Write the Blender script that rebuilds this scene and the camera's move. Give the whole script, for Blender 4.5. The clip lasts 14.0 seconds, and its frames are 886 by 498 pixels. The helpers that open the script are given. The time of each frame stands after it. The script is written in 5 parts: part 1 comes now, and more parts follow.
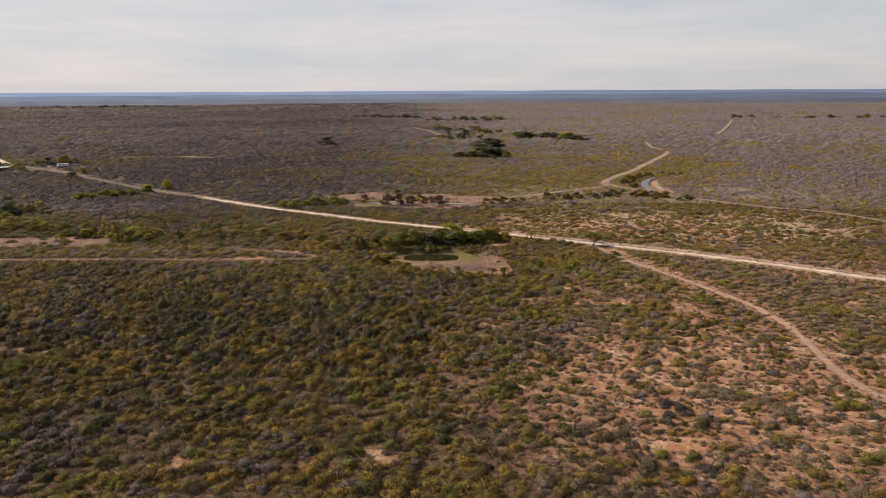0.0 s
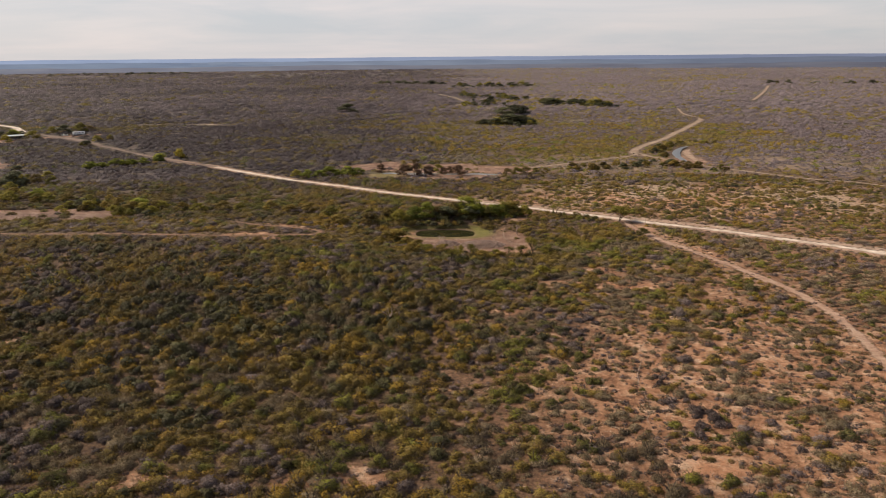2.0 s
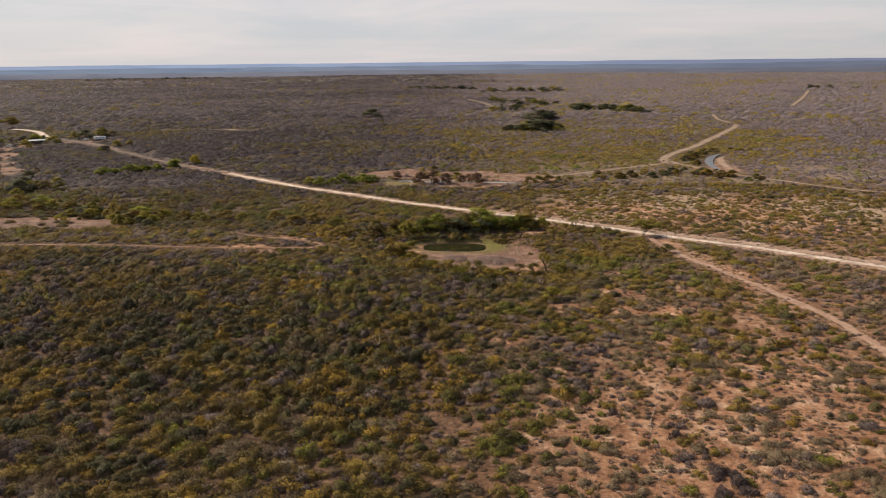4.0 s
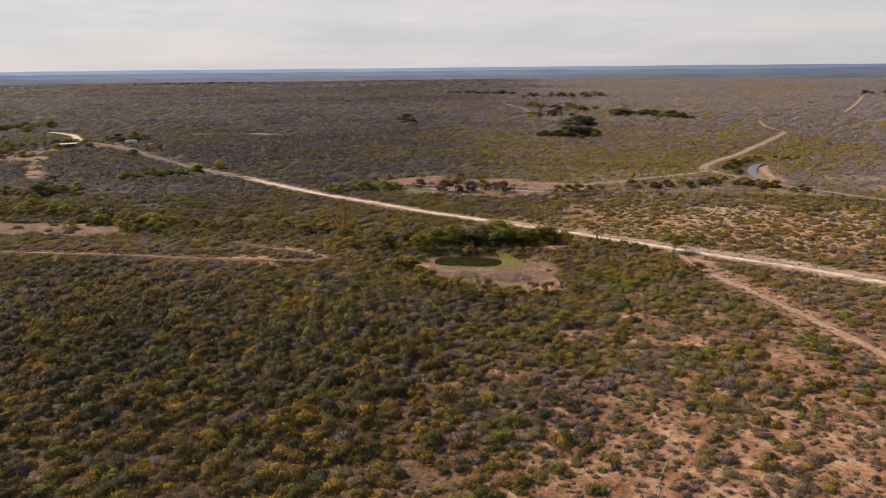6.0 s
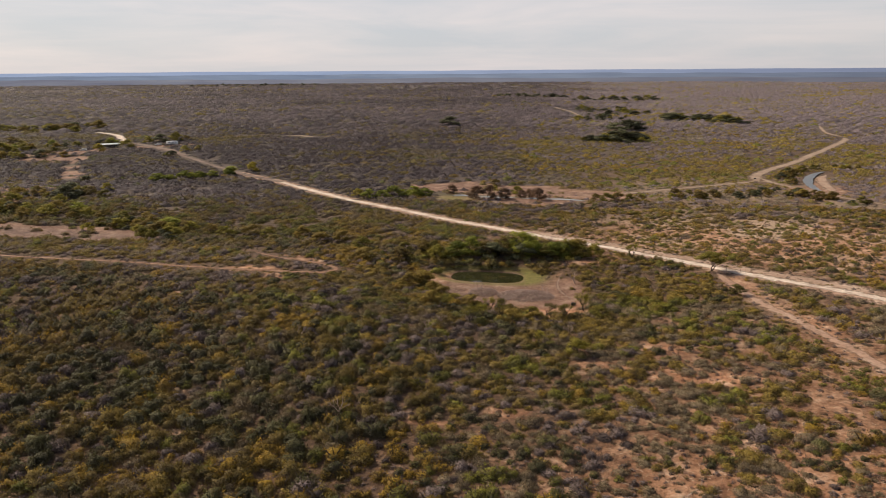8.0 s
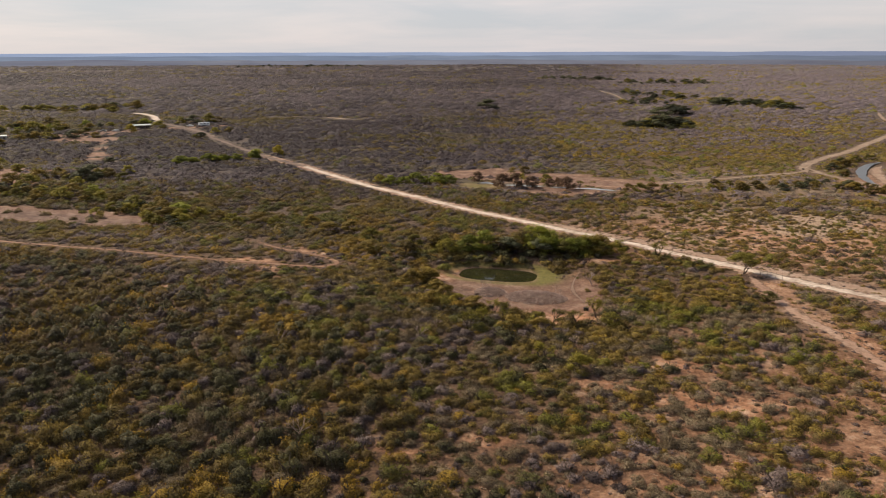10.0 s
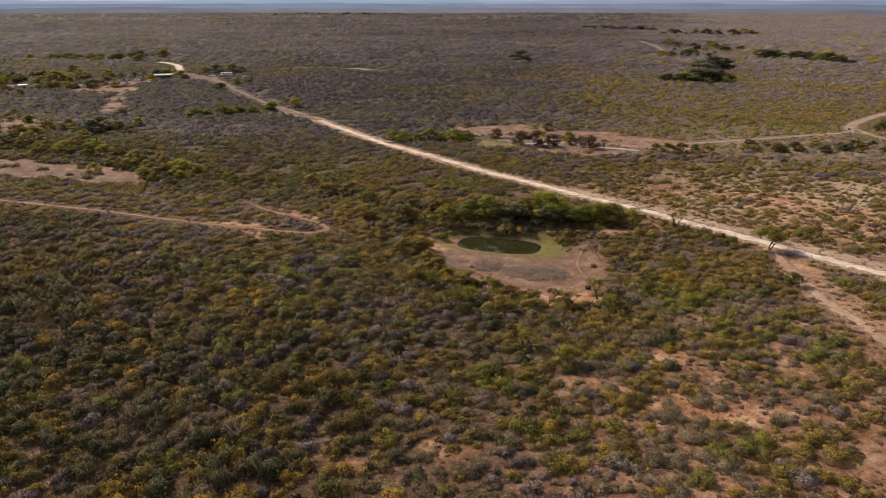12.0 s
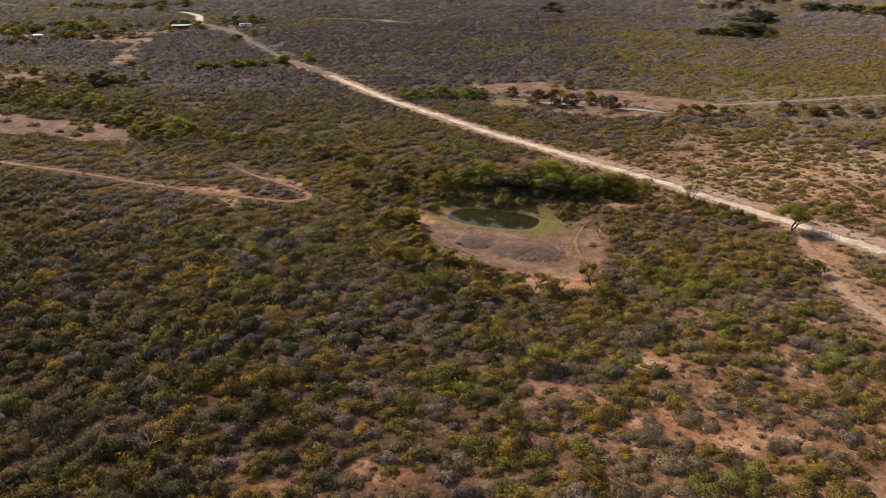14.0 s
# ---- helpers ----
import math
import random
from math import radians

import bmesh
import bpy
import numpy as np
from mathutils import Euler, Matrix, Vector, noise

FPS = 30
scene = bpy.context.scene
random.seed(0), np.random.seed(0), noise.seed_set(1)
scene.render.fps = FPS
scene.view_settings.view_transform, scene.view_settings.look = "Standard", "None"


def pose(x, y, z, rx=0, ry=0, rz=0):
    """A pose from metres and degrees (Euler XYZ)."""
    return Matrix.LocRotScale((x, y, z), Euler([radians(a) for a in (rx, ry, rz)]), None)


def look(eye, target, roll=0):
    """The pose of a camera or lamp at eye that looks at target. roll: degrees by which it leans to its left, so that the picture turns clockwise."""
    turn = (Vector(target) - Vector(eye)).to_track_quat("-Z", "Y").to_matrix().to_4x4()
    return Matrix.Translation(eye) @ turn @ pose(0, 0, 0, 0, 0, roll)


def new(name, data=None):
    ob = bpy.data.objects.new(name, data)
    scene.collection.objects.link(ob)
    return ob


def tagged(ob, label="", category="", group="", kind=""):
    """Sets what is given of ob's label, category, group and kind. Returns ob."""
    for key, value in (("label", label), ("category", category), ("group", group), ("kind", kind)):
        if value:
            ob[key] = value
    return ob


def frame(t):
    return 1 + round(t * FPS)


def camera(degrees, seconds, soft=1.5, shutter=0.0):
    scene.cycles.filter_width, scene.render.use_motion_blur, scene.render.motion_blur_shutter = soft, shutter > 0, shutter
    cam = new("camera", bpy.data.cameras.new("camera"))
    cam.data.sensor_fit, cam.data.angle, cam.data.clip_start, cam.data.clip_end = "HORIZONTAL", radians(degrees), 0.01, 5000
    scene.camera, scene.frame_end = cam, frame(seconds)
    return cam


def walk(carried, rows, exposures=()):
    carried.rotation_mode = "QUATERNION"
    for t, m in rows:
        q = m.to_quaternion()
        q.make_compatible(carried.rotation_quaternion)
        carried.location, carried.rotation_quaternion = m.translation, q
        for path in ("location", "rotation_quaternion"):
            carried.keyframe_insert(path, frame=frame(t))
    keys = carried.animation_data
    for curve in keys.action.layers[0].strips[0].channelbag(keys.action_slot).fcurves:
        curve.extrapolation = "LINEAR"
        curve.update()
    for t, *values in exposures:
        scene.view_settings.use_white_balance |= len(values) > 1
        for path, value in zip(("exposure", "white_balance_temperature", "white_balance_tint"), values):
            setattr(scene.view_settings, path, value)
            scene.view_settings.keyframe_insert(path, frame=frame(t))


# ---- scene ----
cam = camera(60.0, 14.0, 1.0)
METRES, EYE, TILT, LEAN, TURN = 130.0, 51.6, -0.86, 0.0, 0.0
ROWS = [
    (0.0, 0.0, 0.0, 0.0, -0.05, -10.83, 0.29),
    (0.5, 0.0064, 0.0349, -0.0017, 0.45, -10.94, 0.33),
    (1.0, 0.014, 0.0698, -0.0038, 0.96, -11.5, 0.36),
    (1.5, 0.0232, 0.1051, -0.005, 1.45, -12.56, 0.41),
    (2.0, 0.0338, 0.1405, -0.0063, 2.0, -13.23, 0.46),
    (2.5, 0.0459, 0.1754, -0.0074, 2.63, -13.19, 0.48),
    (3.0, 0.0591, 0.2098, -0.0088, 3.23, -13.08, 0.49),
    (5.5, 0.131, 0.3758, -0.0178, 6.8, -12.54, 0.47),
    (6.0, 0.1456, 0.4083, -0.019, 7.73, -12.45, 0.43),
    (6.5, 0.1605, 0.4406, -0.0192, 8.69, -12.36, 0.38),
    (7.0, 0.1749, 0.4729, -0.0194, 9.67, -12.28, 0.31),
    (7.5, 0.1888, 0.5052, -0.0197, 10.7, -12.21, 0.25),
    (8.0, 0.2023, 0.5373, -0.0202, 11.71, -12.25, 0.18),
    (10.5, 0.2632, 0.7016, -0.0196, 15.94, -14.42, -0.14),
    (11.0, 0.2743, 0.7353, -0.0193, 16.63, -15.65, -0.19),
    (11.5, 0.285, 0.7691, -0.0189, 17.41, -16.89, -0.24),
    (12.0, 0.2952, 0.8033, -0.018, 18.22, -17.15, -0.28),
    (12.5, 0.3054, 0.8374, -0.0182, 18.96, -17.17, -0.31),
    (13.0, 0.3151, 0.8715, -0.019, 19.65, -17.7, -0.35),
    (13.5, 0.3246, 0.9058, -0.0201, 20.34, -19.0, -0.41),
    (14.0, 0.3329, 0.94, -0.0207, 21.03, -20.56, -0.46),
]
walk(cam, [(t, pose(0, 0, EYE, TILT, LEAN, TURN) @ pose(METRES * x, METRES * y, METRES * z, 90 + pitch, roll, yaw)) for t, x, y, z, yaw, pitch, roll in ROWS])


# ---- world, sun and exposure ----
SUN_TURN, SUN_UP = 300.0, 36.0     # where the sun stands: degrees clockwise from +y, and above the horizon
scene.view_settings.exposure = 0.38
world = bpy.data.worlds.new("sky")
scene.world = world
world.use_nodes = True


def sky():
    nt = world.node_tree
    n, l = nt.nodes, nt.links
    n.clear()
    out = n.new("ShaderNodeOutputWorld")
    bg = n.new("ShaderNodeBackground")
    tex = n.new("ShaderNodeTexSky")
    tex.sky_type, tex.sun_disc = "NISHITA", False
    tex.sun_elevation, tex.sun_rotation = radians(SUN_UP), radians(SUN_TURN)
    tex.air_density, tex.dust_density, tex.ozone_density = 1.0, 1.0, 1.5
    co = n.new("ShaderNodeTexCoord")
    mp = n.new("ShaderNodeMapping")
    mp.inputs["Scale"].default_value = (1.6, 1.6, 14.0)
    mp.inputs["Rotation"].default_value = (0.02, 0.06, 0.3)
    no = n.new("ShaderNodeTexNoise")
    no.inputs["Scale"].default_value, no.inputs["Detail"].default_value, no.inputs["Roughness"].default_value = 2.2, 7, 0.55
    no.inputs["Distortion"].default_value = 0.5
    ramp = n.new("ShaderNodeValToRGB")                      # bluish gaps to white cloud
    ramp.color_ramp.elements[0].position, ramp.color_ramp.elements[1].position = 0.34, 0.64
    ramp.color_ramp.elements[0].color = (0.77, 0.79, 0.85, 1)
    ramp.color_ramp.elements[1].color = (1.0, 0.918, 0.93, 1)
    cloud = n.new("ShaderNodeVectorMath")
    cloud.operation = "SCALE"
    cloud.inputs["Scale"].default_value = 8.0
    l.new(ramp.outputs["Color"], cloud.inputs[0])
    mix = n.new("ShaderNodeMix")
    mix.data_type = "RGBA"
    l.new(cloud.outputs[0], mix.inputs[7])
    l.new(co.outputs["Generated"], mp.inputs["Vector"])
    l.new(mp.outputs["Vector"], no.inputs["Vector"])
    l.new(no.outputs["Fac"], ramp.inputs["Fac"])
    sep = n.new("ShaderNodeSeparateXYZ")
    l.new(co.outputs["Generated"], sep.inputs[0])
    veil = n.new("ShaderNodeMapRange")                      # the veil of cloud thins out overhead
    veil.inputs["From Min"].default_value, veil.inputs["From Max"].default_value = 0.12, 0.75
    veil.inputs["To Min"].default_value, veil.inputs["To Max"].default_value = 0.86, 0.15
    l.new(sep.outputs["Z"], veil.inputs["Value"])
    side = n.new("ShaderNodeMapRange")                      # and away from the sun
    side.inputs["From Min"].default_value, side.inputs["From Max"].default_value = -0.1, 0.6
    side.inputs["To Min"].default_value, side.inputs["To Max"].default_value = 1.0, 0.8
    l.new(sep.outputs["X"], side.inputs["Value"])
    thin = n.new("ShaderNodeMath")
    thin.operation = "MULTIPLY"
    l.new(veil.outputs["Result"], thin.inputs[0])
    l.new(side.outputs["Result"], thin.inputs[1])
    l.new(thin.outputs[0], mix.inputs[0])
    l.new(tex.outputs["Color"], mix.inputs[6])
    l.new(mix.outputs[2], bg.inputs["Color"])
    bg.inputs["Strength"].default_value = 0.074
    l.new(bg.outputs["Background"], out.inputs["Surface"])


sky()
sun = new("sun", bpy.data.lights.new("sun", "SUN"))
sun.data.energy, sun.data.angle, sun.data.color = 4.4, radians(0.8), (1.0, 0.86, 0.67)
a, e = radians(SUN_TURN), radians(SUN_UP)
sun.matrix_world = look((0, 0, 300), (-math.sin(a) * math.cos(e), -math.cos(a) * math.cos(e), 300 - math.sin(e)))
tagged(sun, kind="structure")


# ---- plan numbers ----
def vnoise(x, y, size, seed):
    """Smooth value noise of the plan, 0 to 1."""
    x, y = np.asarray(x, float) / size, np.asarray(y, float) / size
    i, j = np.floor(x), np.floor(y)
    u, v = x - i, y - j
    u, v = u * u * (3 - 2 * u), v * v * (3 - 2 * v)

    def h(p, q):
        s = np.sin(p * 127.1 + q * 311.7 + seed * 74.7) * 43758.5453
        return s - np.floor(s)
    return (h(i, j) * (1 - u) + h(i + 1, j) * u) * (1 - v) + (h(i, j + 1) * (1 - u) + h(i + 1, j + 1) * u) * v


def fbm(x, y, size, seed):
    return (vnoise(x, y, size, seed) * 0.55 + vnoise(x, y, size / 2.3, seed + 1) * 0.3 + vnoise(x, y, size / 5.1, seed + 2) * 0.15)


def bump(x, y, cx, cy, rx, ry, power=1.0):
    return np.exp(-((((x - cx) / rx) ** 2 + ((y - cy) / ry) ** 2) ** power))


YS = [-6000, 0, 100, 190, 270, 350, 430, 500, 620, 800, 1000, 1600, 2400, 3000, 3300, 3600, 6000]
ZS = [-2, -4, -5, -6, -6.3, -9.0, -10.5, -10.3, -8.5, -6.5, -5, -3, 0, 3, -4, -20, -30]
POND = (-4.4, 278.0, 9.5, 5.3)      # centre and half axes of the water
WATER_Z = -9.2


def height(x, y):
    x, y = np.asarray(x, float), np.asarray(y, float)
    d = np.hypot(x, y)
    w = np.clip((d - 500) / 500, 0, 1)
    z = np.interp(y * (1 - w) + d * w, YS, ZS)
    z = z - 2.9 * bump(x, y, 2, 262, 34, 26, 1.5) - 2.2 * bump(x, y, -150, 315, 60, 45) + 1.8 * bump(x, y, 150, 440, 90, 90)
    z = z + 0.9 * bump(x, y, -2, 295, 26, 6.5)                 # the bank behind the pond
    q = (np.abs((x - POND[0]) / POND[2]) ** 3 + np.abs((y - POND[1]) / POND[3]) ** 3) ** (1 / 3)
    s = np.clip((1.7 - q) / 0.55, 0, 1)
    s = s * s * (3 - 2 * s)
    z = z * (1 - s) - 8.98 * s - 1.2 * np.exp(-(q ** 8))
    z = z + (fbm(x, y, 30, 5) - 0.5) * 0.8 * np.clip((np.hypot(x - 2, y - 266) - 26) / 30, 0, 1) * np.clip((900 - d) / 300, 0, 1)
    z = z + (fbm(x, y, 420, 9) - 0.5) * 9 * np.clip((d - 750) / 900, 0, 1) * np.clip((3300 - d) / 400, 0, 1)
    return z


def smooth_line(pts, step=3.0):
    """A smooth line through plan points, with a point every step metres."""
    p = np.array(pts, float)
    p = np.vstack([2 * p[0] - p[1], p, 2 * p[-1] - p[-2]])
    out = []
    for i in range(1, len(p) - 2):
        n = max(2, int(np.hypot(*(p[i + 1] - p[i])) / step))
        t = (np.arange(n) / n)[:, None]
        out.append(0.5 * (2 * p[i] + (p[i + 1] - p[i - 1]) * t + (2 * p[i - 1] - 5 * p[i] + 4 * p[i + 1] - p[i + 2]) * t ** 2
                          + (3 * p[i] - p[i - 1] - 3 * p[i + 1] + p[i + 2]) * t ** 3))
    out.append(p[-2:-1])
    return np.vstack(out)


# name, label, width, material key, points
LINES = [
    ("road", "pale caliche ranch road through the scrub", 3.6, "caliche",
     [(170, 196), (136, 229), (115, 247), (96, 262), (82, 273), (67, 284), (58, 291.5), (50, 298), (39, 307.5), (29, 316), (16, 325.5), (-2, 338.5), (-19, 351), (-37, 364),
      (-60, 383), (-84, 401.5), (-112, 427), (-143, 456), (-160, 469), (-184, 489)]),
    ("road", "worn tan stretch of the ranch road towards the homestead", 4.2, "brown_road",
     [(-143, 456), (-160, 469), (-196, 499), (-262, 560), (-300, 594), (-324, 612)]),
    ("road_verge", "reddish trodden verge along both sides of the ranch road", 9.0, "track",
     [(170, 196), (136, 229), (96, 262), (58, 291.5), (29, 316), (-2, 338.5), (-37, 364), (-84, 401.5), (-112, 427), (-143, 456), (-160, 469), (-196, 499)]),
    ("road_shoulder", "bare sandy verge beside the ranch road", 6.0, "verge",
     [(174.8, 197.5), (138.8, 232.5), (116.8, 250.5), (98.8, 265.5), (84.8, 277.5), (69.8, 288), (60.8, 295.5), (52.8, 302), (41.8, 311.5), (31.8, 319.5), (18.3, 329), (-0.2, 341.5)]),
    ("road_bend", "pale caliche road curving away behind the homestead", 6.0, "caliche",
     [(-352, 628), (-366, 645), (-380, 664), (-398, 686), (-418, 701), (-434, 709)]),
    ("yard_road", "bare tan yard road between house and trailer", 6.5, "brown_road",
     [(-262, 562), (-300, 598), (-326, 616), (-345, 628), (-356, 634)]),
    ("dirt_track", "reddish dirt track with worn wheel ruts", 2.7, "track",
     [(58, 289), (59.5, 276), (63.5, 258), (68.5, 246), (72.5, 236), (78.4, 217), (83, 202), (85, 183), (83.5, 167), (81.5, 150), (82, 141), (83, 134), (86, 120), (90, 100), (92, 70)]),
    ("dirt_track", "narrow orange dirt track through dense scrub", 1.5, "soil",
     [(-190, 270), (-155, 268.5), (-137, 267.5), (-115, 266.5), (-94, 265), (-73, 264), (-59, 264), (-49, 264.6), (-46.5, 269.5), (-53, 275), (-64, 279), (-74, 284), (-82, 289.5)]),
    ("dirt_track", "tan dirt track leaving the dry channel", 3.2, "sand",
     [(22, 437), (43, 447), (69, 465), (90, 480), (104, 492), (112, 512)]),
    ("dirt_track", "light sandy wash curving away between shrubs", 5.6, "sand",
     [(106, 488), (107, 506), (114, 528), (126, 552), (144, 582), (162, 620), (179, 654), (210, 722), (216, 745)]),
    ("dirt_track", "short sandy spur towards the creek", 3.0, "sand", [(107, 508), (110.2, 497), (114, 479), (118, 471)]),
    ("sandbank", "bare tan sandbank inside the creek bend", 5.5, "verge", [(147, 522), (141, 510), (137.5, 493), (135, 476), (133.5, 462), (133, 452)]),
    ("dirt_track", "faint sandy path across distant scrub", 3.5, "sand", [(216, 745), (214, 790), (226, 860)]),
    ("dirt_track", "tan dirt track beside the creek bend", 3.0, "sand",
     [(104, 495), (113, 484), (122, 462), (136, 432), (155, 407), (171, 391), (188, 379), (204, 350), (220, 330)]),
    ("dirt_track", "straight sandy track on the distant plain", 5.0, "sand", [(345, 975), (359, 1005), (431, 1175), (527, 1413)]),
    ("dirt_track", "crooked sandy track on the distant plain", 3.0, "sand", [(-44, 1215), (-36, 1170), (-20, 1110), (-9, 1045), (-3, 990), (-5, 955), (-14, 915)]),
    ("cattle_path", "narrow pale cattle path worn into red soil", 0.2, "verge", [(40.9, 171.6), (35.7, 150.3), (33.7, 142.5), (33.3, 132.9), (32.8, 126.1)]),
    ("cattle_path", "narrow pale cattle path worn into red soil", 0.2, "verge", [(57.2, 171.8), (59.3, 163.2), (61.3, 155.9), (61.9, 143.0)]),
    ("cattle_path", "narrow pale cattle path worn into red soil", 0.2, "verge", [(40.3, 150.3), (42.9, 143.7), (45.2, 134.9), (47.8, 128.8)]),
    ("cattle_path", "narrow pale cattle path worn into red soil", 0.2, "verge", [(29.7, 158.8), (31.5, 150.7), (33.9, 144.7)]),
    ("cattle_path", "narrow pale cattle path worn into red soil", 0.2, "verge", [(68.5, 185.0), (61.6, 155.4), (60.7, 148.4)]),
    ("wheel_rut", "pale wheel rut pressed into bare ground", 0.42, "rut", [(-18.7, 271), (-11.1, 262.8), (-2.4, 256.1), (3.7, 253.4), (9.3, 251.7), (13.7, 250.9)]),
    ("wheel_rut", "pale wheel rut pressed into bare ground", 0.42, "rut", [(-20.2, 269.6), (-12.3, 261.3), (-3.2, 254.6), (3.1, 252), (9, 250.2)]),
    ("wheel_rut", "faint curving wheel rut on bare ground", 1.1, "rut", [(16.5, 283), (15.6, 274), (16.5, 267), (19, 261), (21, 255)]),
    ("dirt_track", "pale sandy strip on the far plain", 7.0, "sand", [(-279, 705), (-271, 711), (-261, 713)]),
    ("dirt_track", "pale sandy strip on the far plain", 6.0, "sand", [(-250, 705), (-237, 710), (-224, 703), (-211, 699)]),
    ("dirt_track", "pale sandy strip on the far plain", 5.0, "sand", [(-652, 709), (-640, 706), (-628, 705)]),
    ("dirt_track", "pale sandy strip on the far plain", 5.0, "sand", [(-590, 699), (-576, 698), (-562, 699)]),
    ("dirt_track", "tan strip on the far plain", 7.0, "soil", [(-210, 1120), (-170, 1090), (-130, 1085)]),
]
CREEK_BEND = [(148.6, 533.9), (140.9, 522.9), (133.9, 505.3), (129.7, 490.7), (127.6, 474.2), (127.5, 458.5), (128.4, 447.5)]
CHANNEL = [(-46, 427.5), (-33, 427), (-20, 424.5), (-8, 423.5), (4, 423), (18, 420)]
# bare ground: centre, half axes, turn in degrees, how bare
BARES = [
    (-4, 270, 16, 9, -8, 1.0), (9, 261, 13.5, 12.5, 0, 1.0), (17, 258, 6.5, 20, 0, 1.0), (17, 244, 8, 6, 0, 0.85), (2, 248, 8, 4, -15, 0.6), (-157, 314, 40, 12, -3, 1.0), (-193, 311, 30, 12, 0, 1.0), (-258, 380, 46, 8, -41, 0.85), (24, 297, 10, 5, 30, 0.7), (-70, 266, 8, 3, 0, 0.6), (-62, 258, 9, 4, 20, 0.4), (-56, 250, 6, 4, 0, 0.4), (-14, 415, 38, 9, -3, 1.0), (122, 455, 7, 22, 8, 0.7),
    (-26, 450, 42, 16, -8, 1.0), (8, 440, 24, 10, -14, 1.0), (20, 443, 20, 9, -20, 0.9), (-42, 418.5, 9, 5, 5, 0.9), (-357, 560, 28, 14, 40, 1.0), (-328, 530, 17, 13, -30, 1.0), (-290, 481, 46, 6.5, -51.6, 0.95), (-345, 530, 22, 12, 40, 1.0),
    (-310, 618, 26, 9, 40, 0.9), (-345, 596, 16, 12, 40, 0.9), (-415, 528, 40, 9, 35, 0.9), (-286, 401, 24, 10, 0, 0.8), (-250, 415, 14, 8, 0, 0.7),
    (134, 468, 5, 20, 0, 1.0), (69, 252, 4, 22, 20, 0.4), (63, 270, 4, 13, 0, 0.6), (30, 296, 9, 3, -30, 0.5), (-18, 110, 5, 4, 0, 0.4), (-40, 109.5, 7, 3, 0, 0.4),
    (-95, 166, 9, 5, 0, 0.35), (-12, 112, 6, 3, 0, 0.5), (38, 115, 5, 2.5, 0, 0.8), (46, 205, 10, 3, 10, 0.42), (40, 206, 6, 2.5, -20, 0.4), (39, 219, 6, 2.5, 0, 0.45),
    (28, 207, 7, 2.5, 0, 0.4), (1, 178, 6, 1.8, 0, 0.5), (13, 184, 4, 2, 0, 0.5), (-84, 222, 5, 3, 0, 0.35), (-77, 239, 7, 2, 0, 0.4), (-60, 281, 9, 2.5, -30, 0.45),
]


def ellipse(x, y, cx, cy, rx, ry, turn=0.0):
    """Below 1 inside an ellipse with an uneven rim."""
    c, s = math.cos(radians(turn)), math.sin(radians(turn))
    u, v = ((x - cx) * c + (y - cy) * s) / rx, (-(x - cx) * s + (y - cy) * c) / ry
    return np.hypot(u, v) + (fbm(x, y, max(min(rx, ry) * 0.7, 2.5), 31) - 0.5) * 0.7


def bareness(x, y):
    b = np.zeros_like(np.asarray(x, float))
    for cx, cy, rx, ry, turn, amount in BARES:
        near = (np.abs(x - cx) < 1.6 * max(rx, ry)) & (np.abs(y - cy) < 1.6 * max(rx, ry))
        if near.any():
            b[near] = np.maximum(b[near], amount * np.clip((1.15 - ellipse(x[near], y[near], cx, cy, rx, ry, turn)) / 0.25, 0, 1))
    return b


def open_ground(x, y):
    """Where the scrub stands thin and the soil shows: 0 to 1."""
    return np.clip(bump(x, y, 58, 140, 50, 48, 2) + bump(x, y, 105, 335, 95, 45, 2) + 0.7 * bump(x, y, 130, 220, 50, 80, 2) + 0.6 * bump(x, y, 55, 215, 30, 38, 1.5), 0, 1)


SMOOTH = [(smooth_line(pts), width * (0.25 if name == "road_shoulder" else 0.6 if name == "road_verge" else 1.0)) for name, _, width, _, pts in LINES]
SMOOTH += [(smooth_line(CREEK_BEND), 6.0), (smooth_line(CHANNEL), 5.0)]


def road_gap(x, y):
    """Metres from the nearest road's edge (negative on it), for places near roads."""
    gap = np.full(x.shape, 99.0)
    for line, width in SMOOTH:
        lo, hi = line.min(0) - 12, line.max(0) + 12
        idx = np.nonzero((x > lo[0]) & (x < hi[0]) & (y > lo[1]) & (y < hi[1]))[0]
        for k in range(0, len(idx), 4000):
            q = idx[k:k + 4000]
            d = np.sqrt(((x[q, None] - line[None, :, 0]) ** 2 + (y[q, None] - line[None, :, 1]) ** 2).min(1)) - width / 2
            gap[q] = np.minimum(gap[q], d)
    return gap


# ---- materials ----
def material(name, rough=0.9):
    m = bpy.data.materials.new(name)
    m.use_nodes = True
    b = m.node_tree.nodes["Principled BSDF"]
    b.inputs["Roughness"].default_value = rough
    b.inputs["Specular IOR Level"].default_value = 0.2
    return m, m.node_tree.nodes, m.node_tree.links, b


def noise_node(n, l, vec, scale, detail=5, rough=0.6):
    t = n.new("ShaderNodeTexNoise")
    t.inputs["Scale"].default_value, t.inputs["Detail"].default_value, t.inputs["Roughness"].default_value = scale, detail, rough
    l.new(vec, t.inputs["Vector"])
    return t.outputs["Fac"]


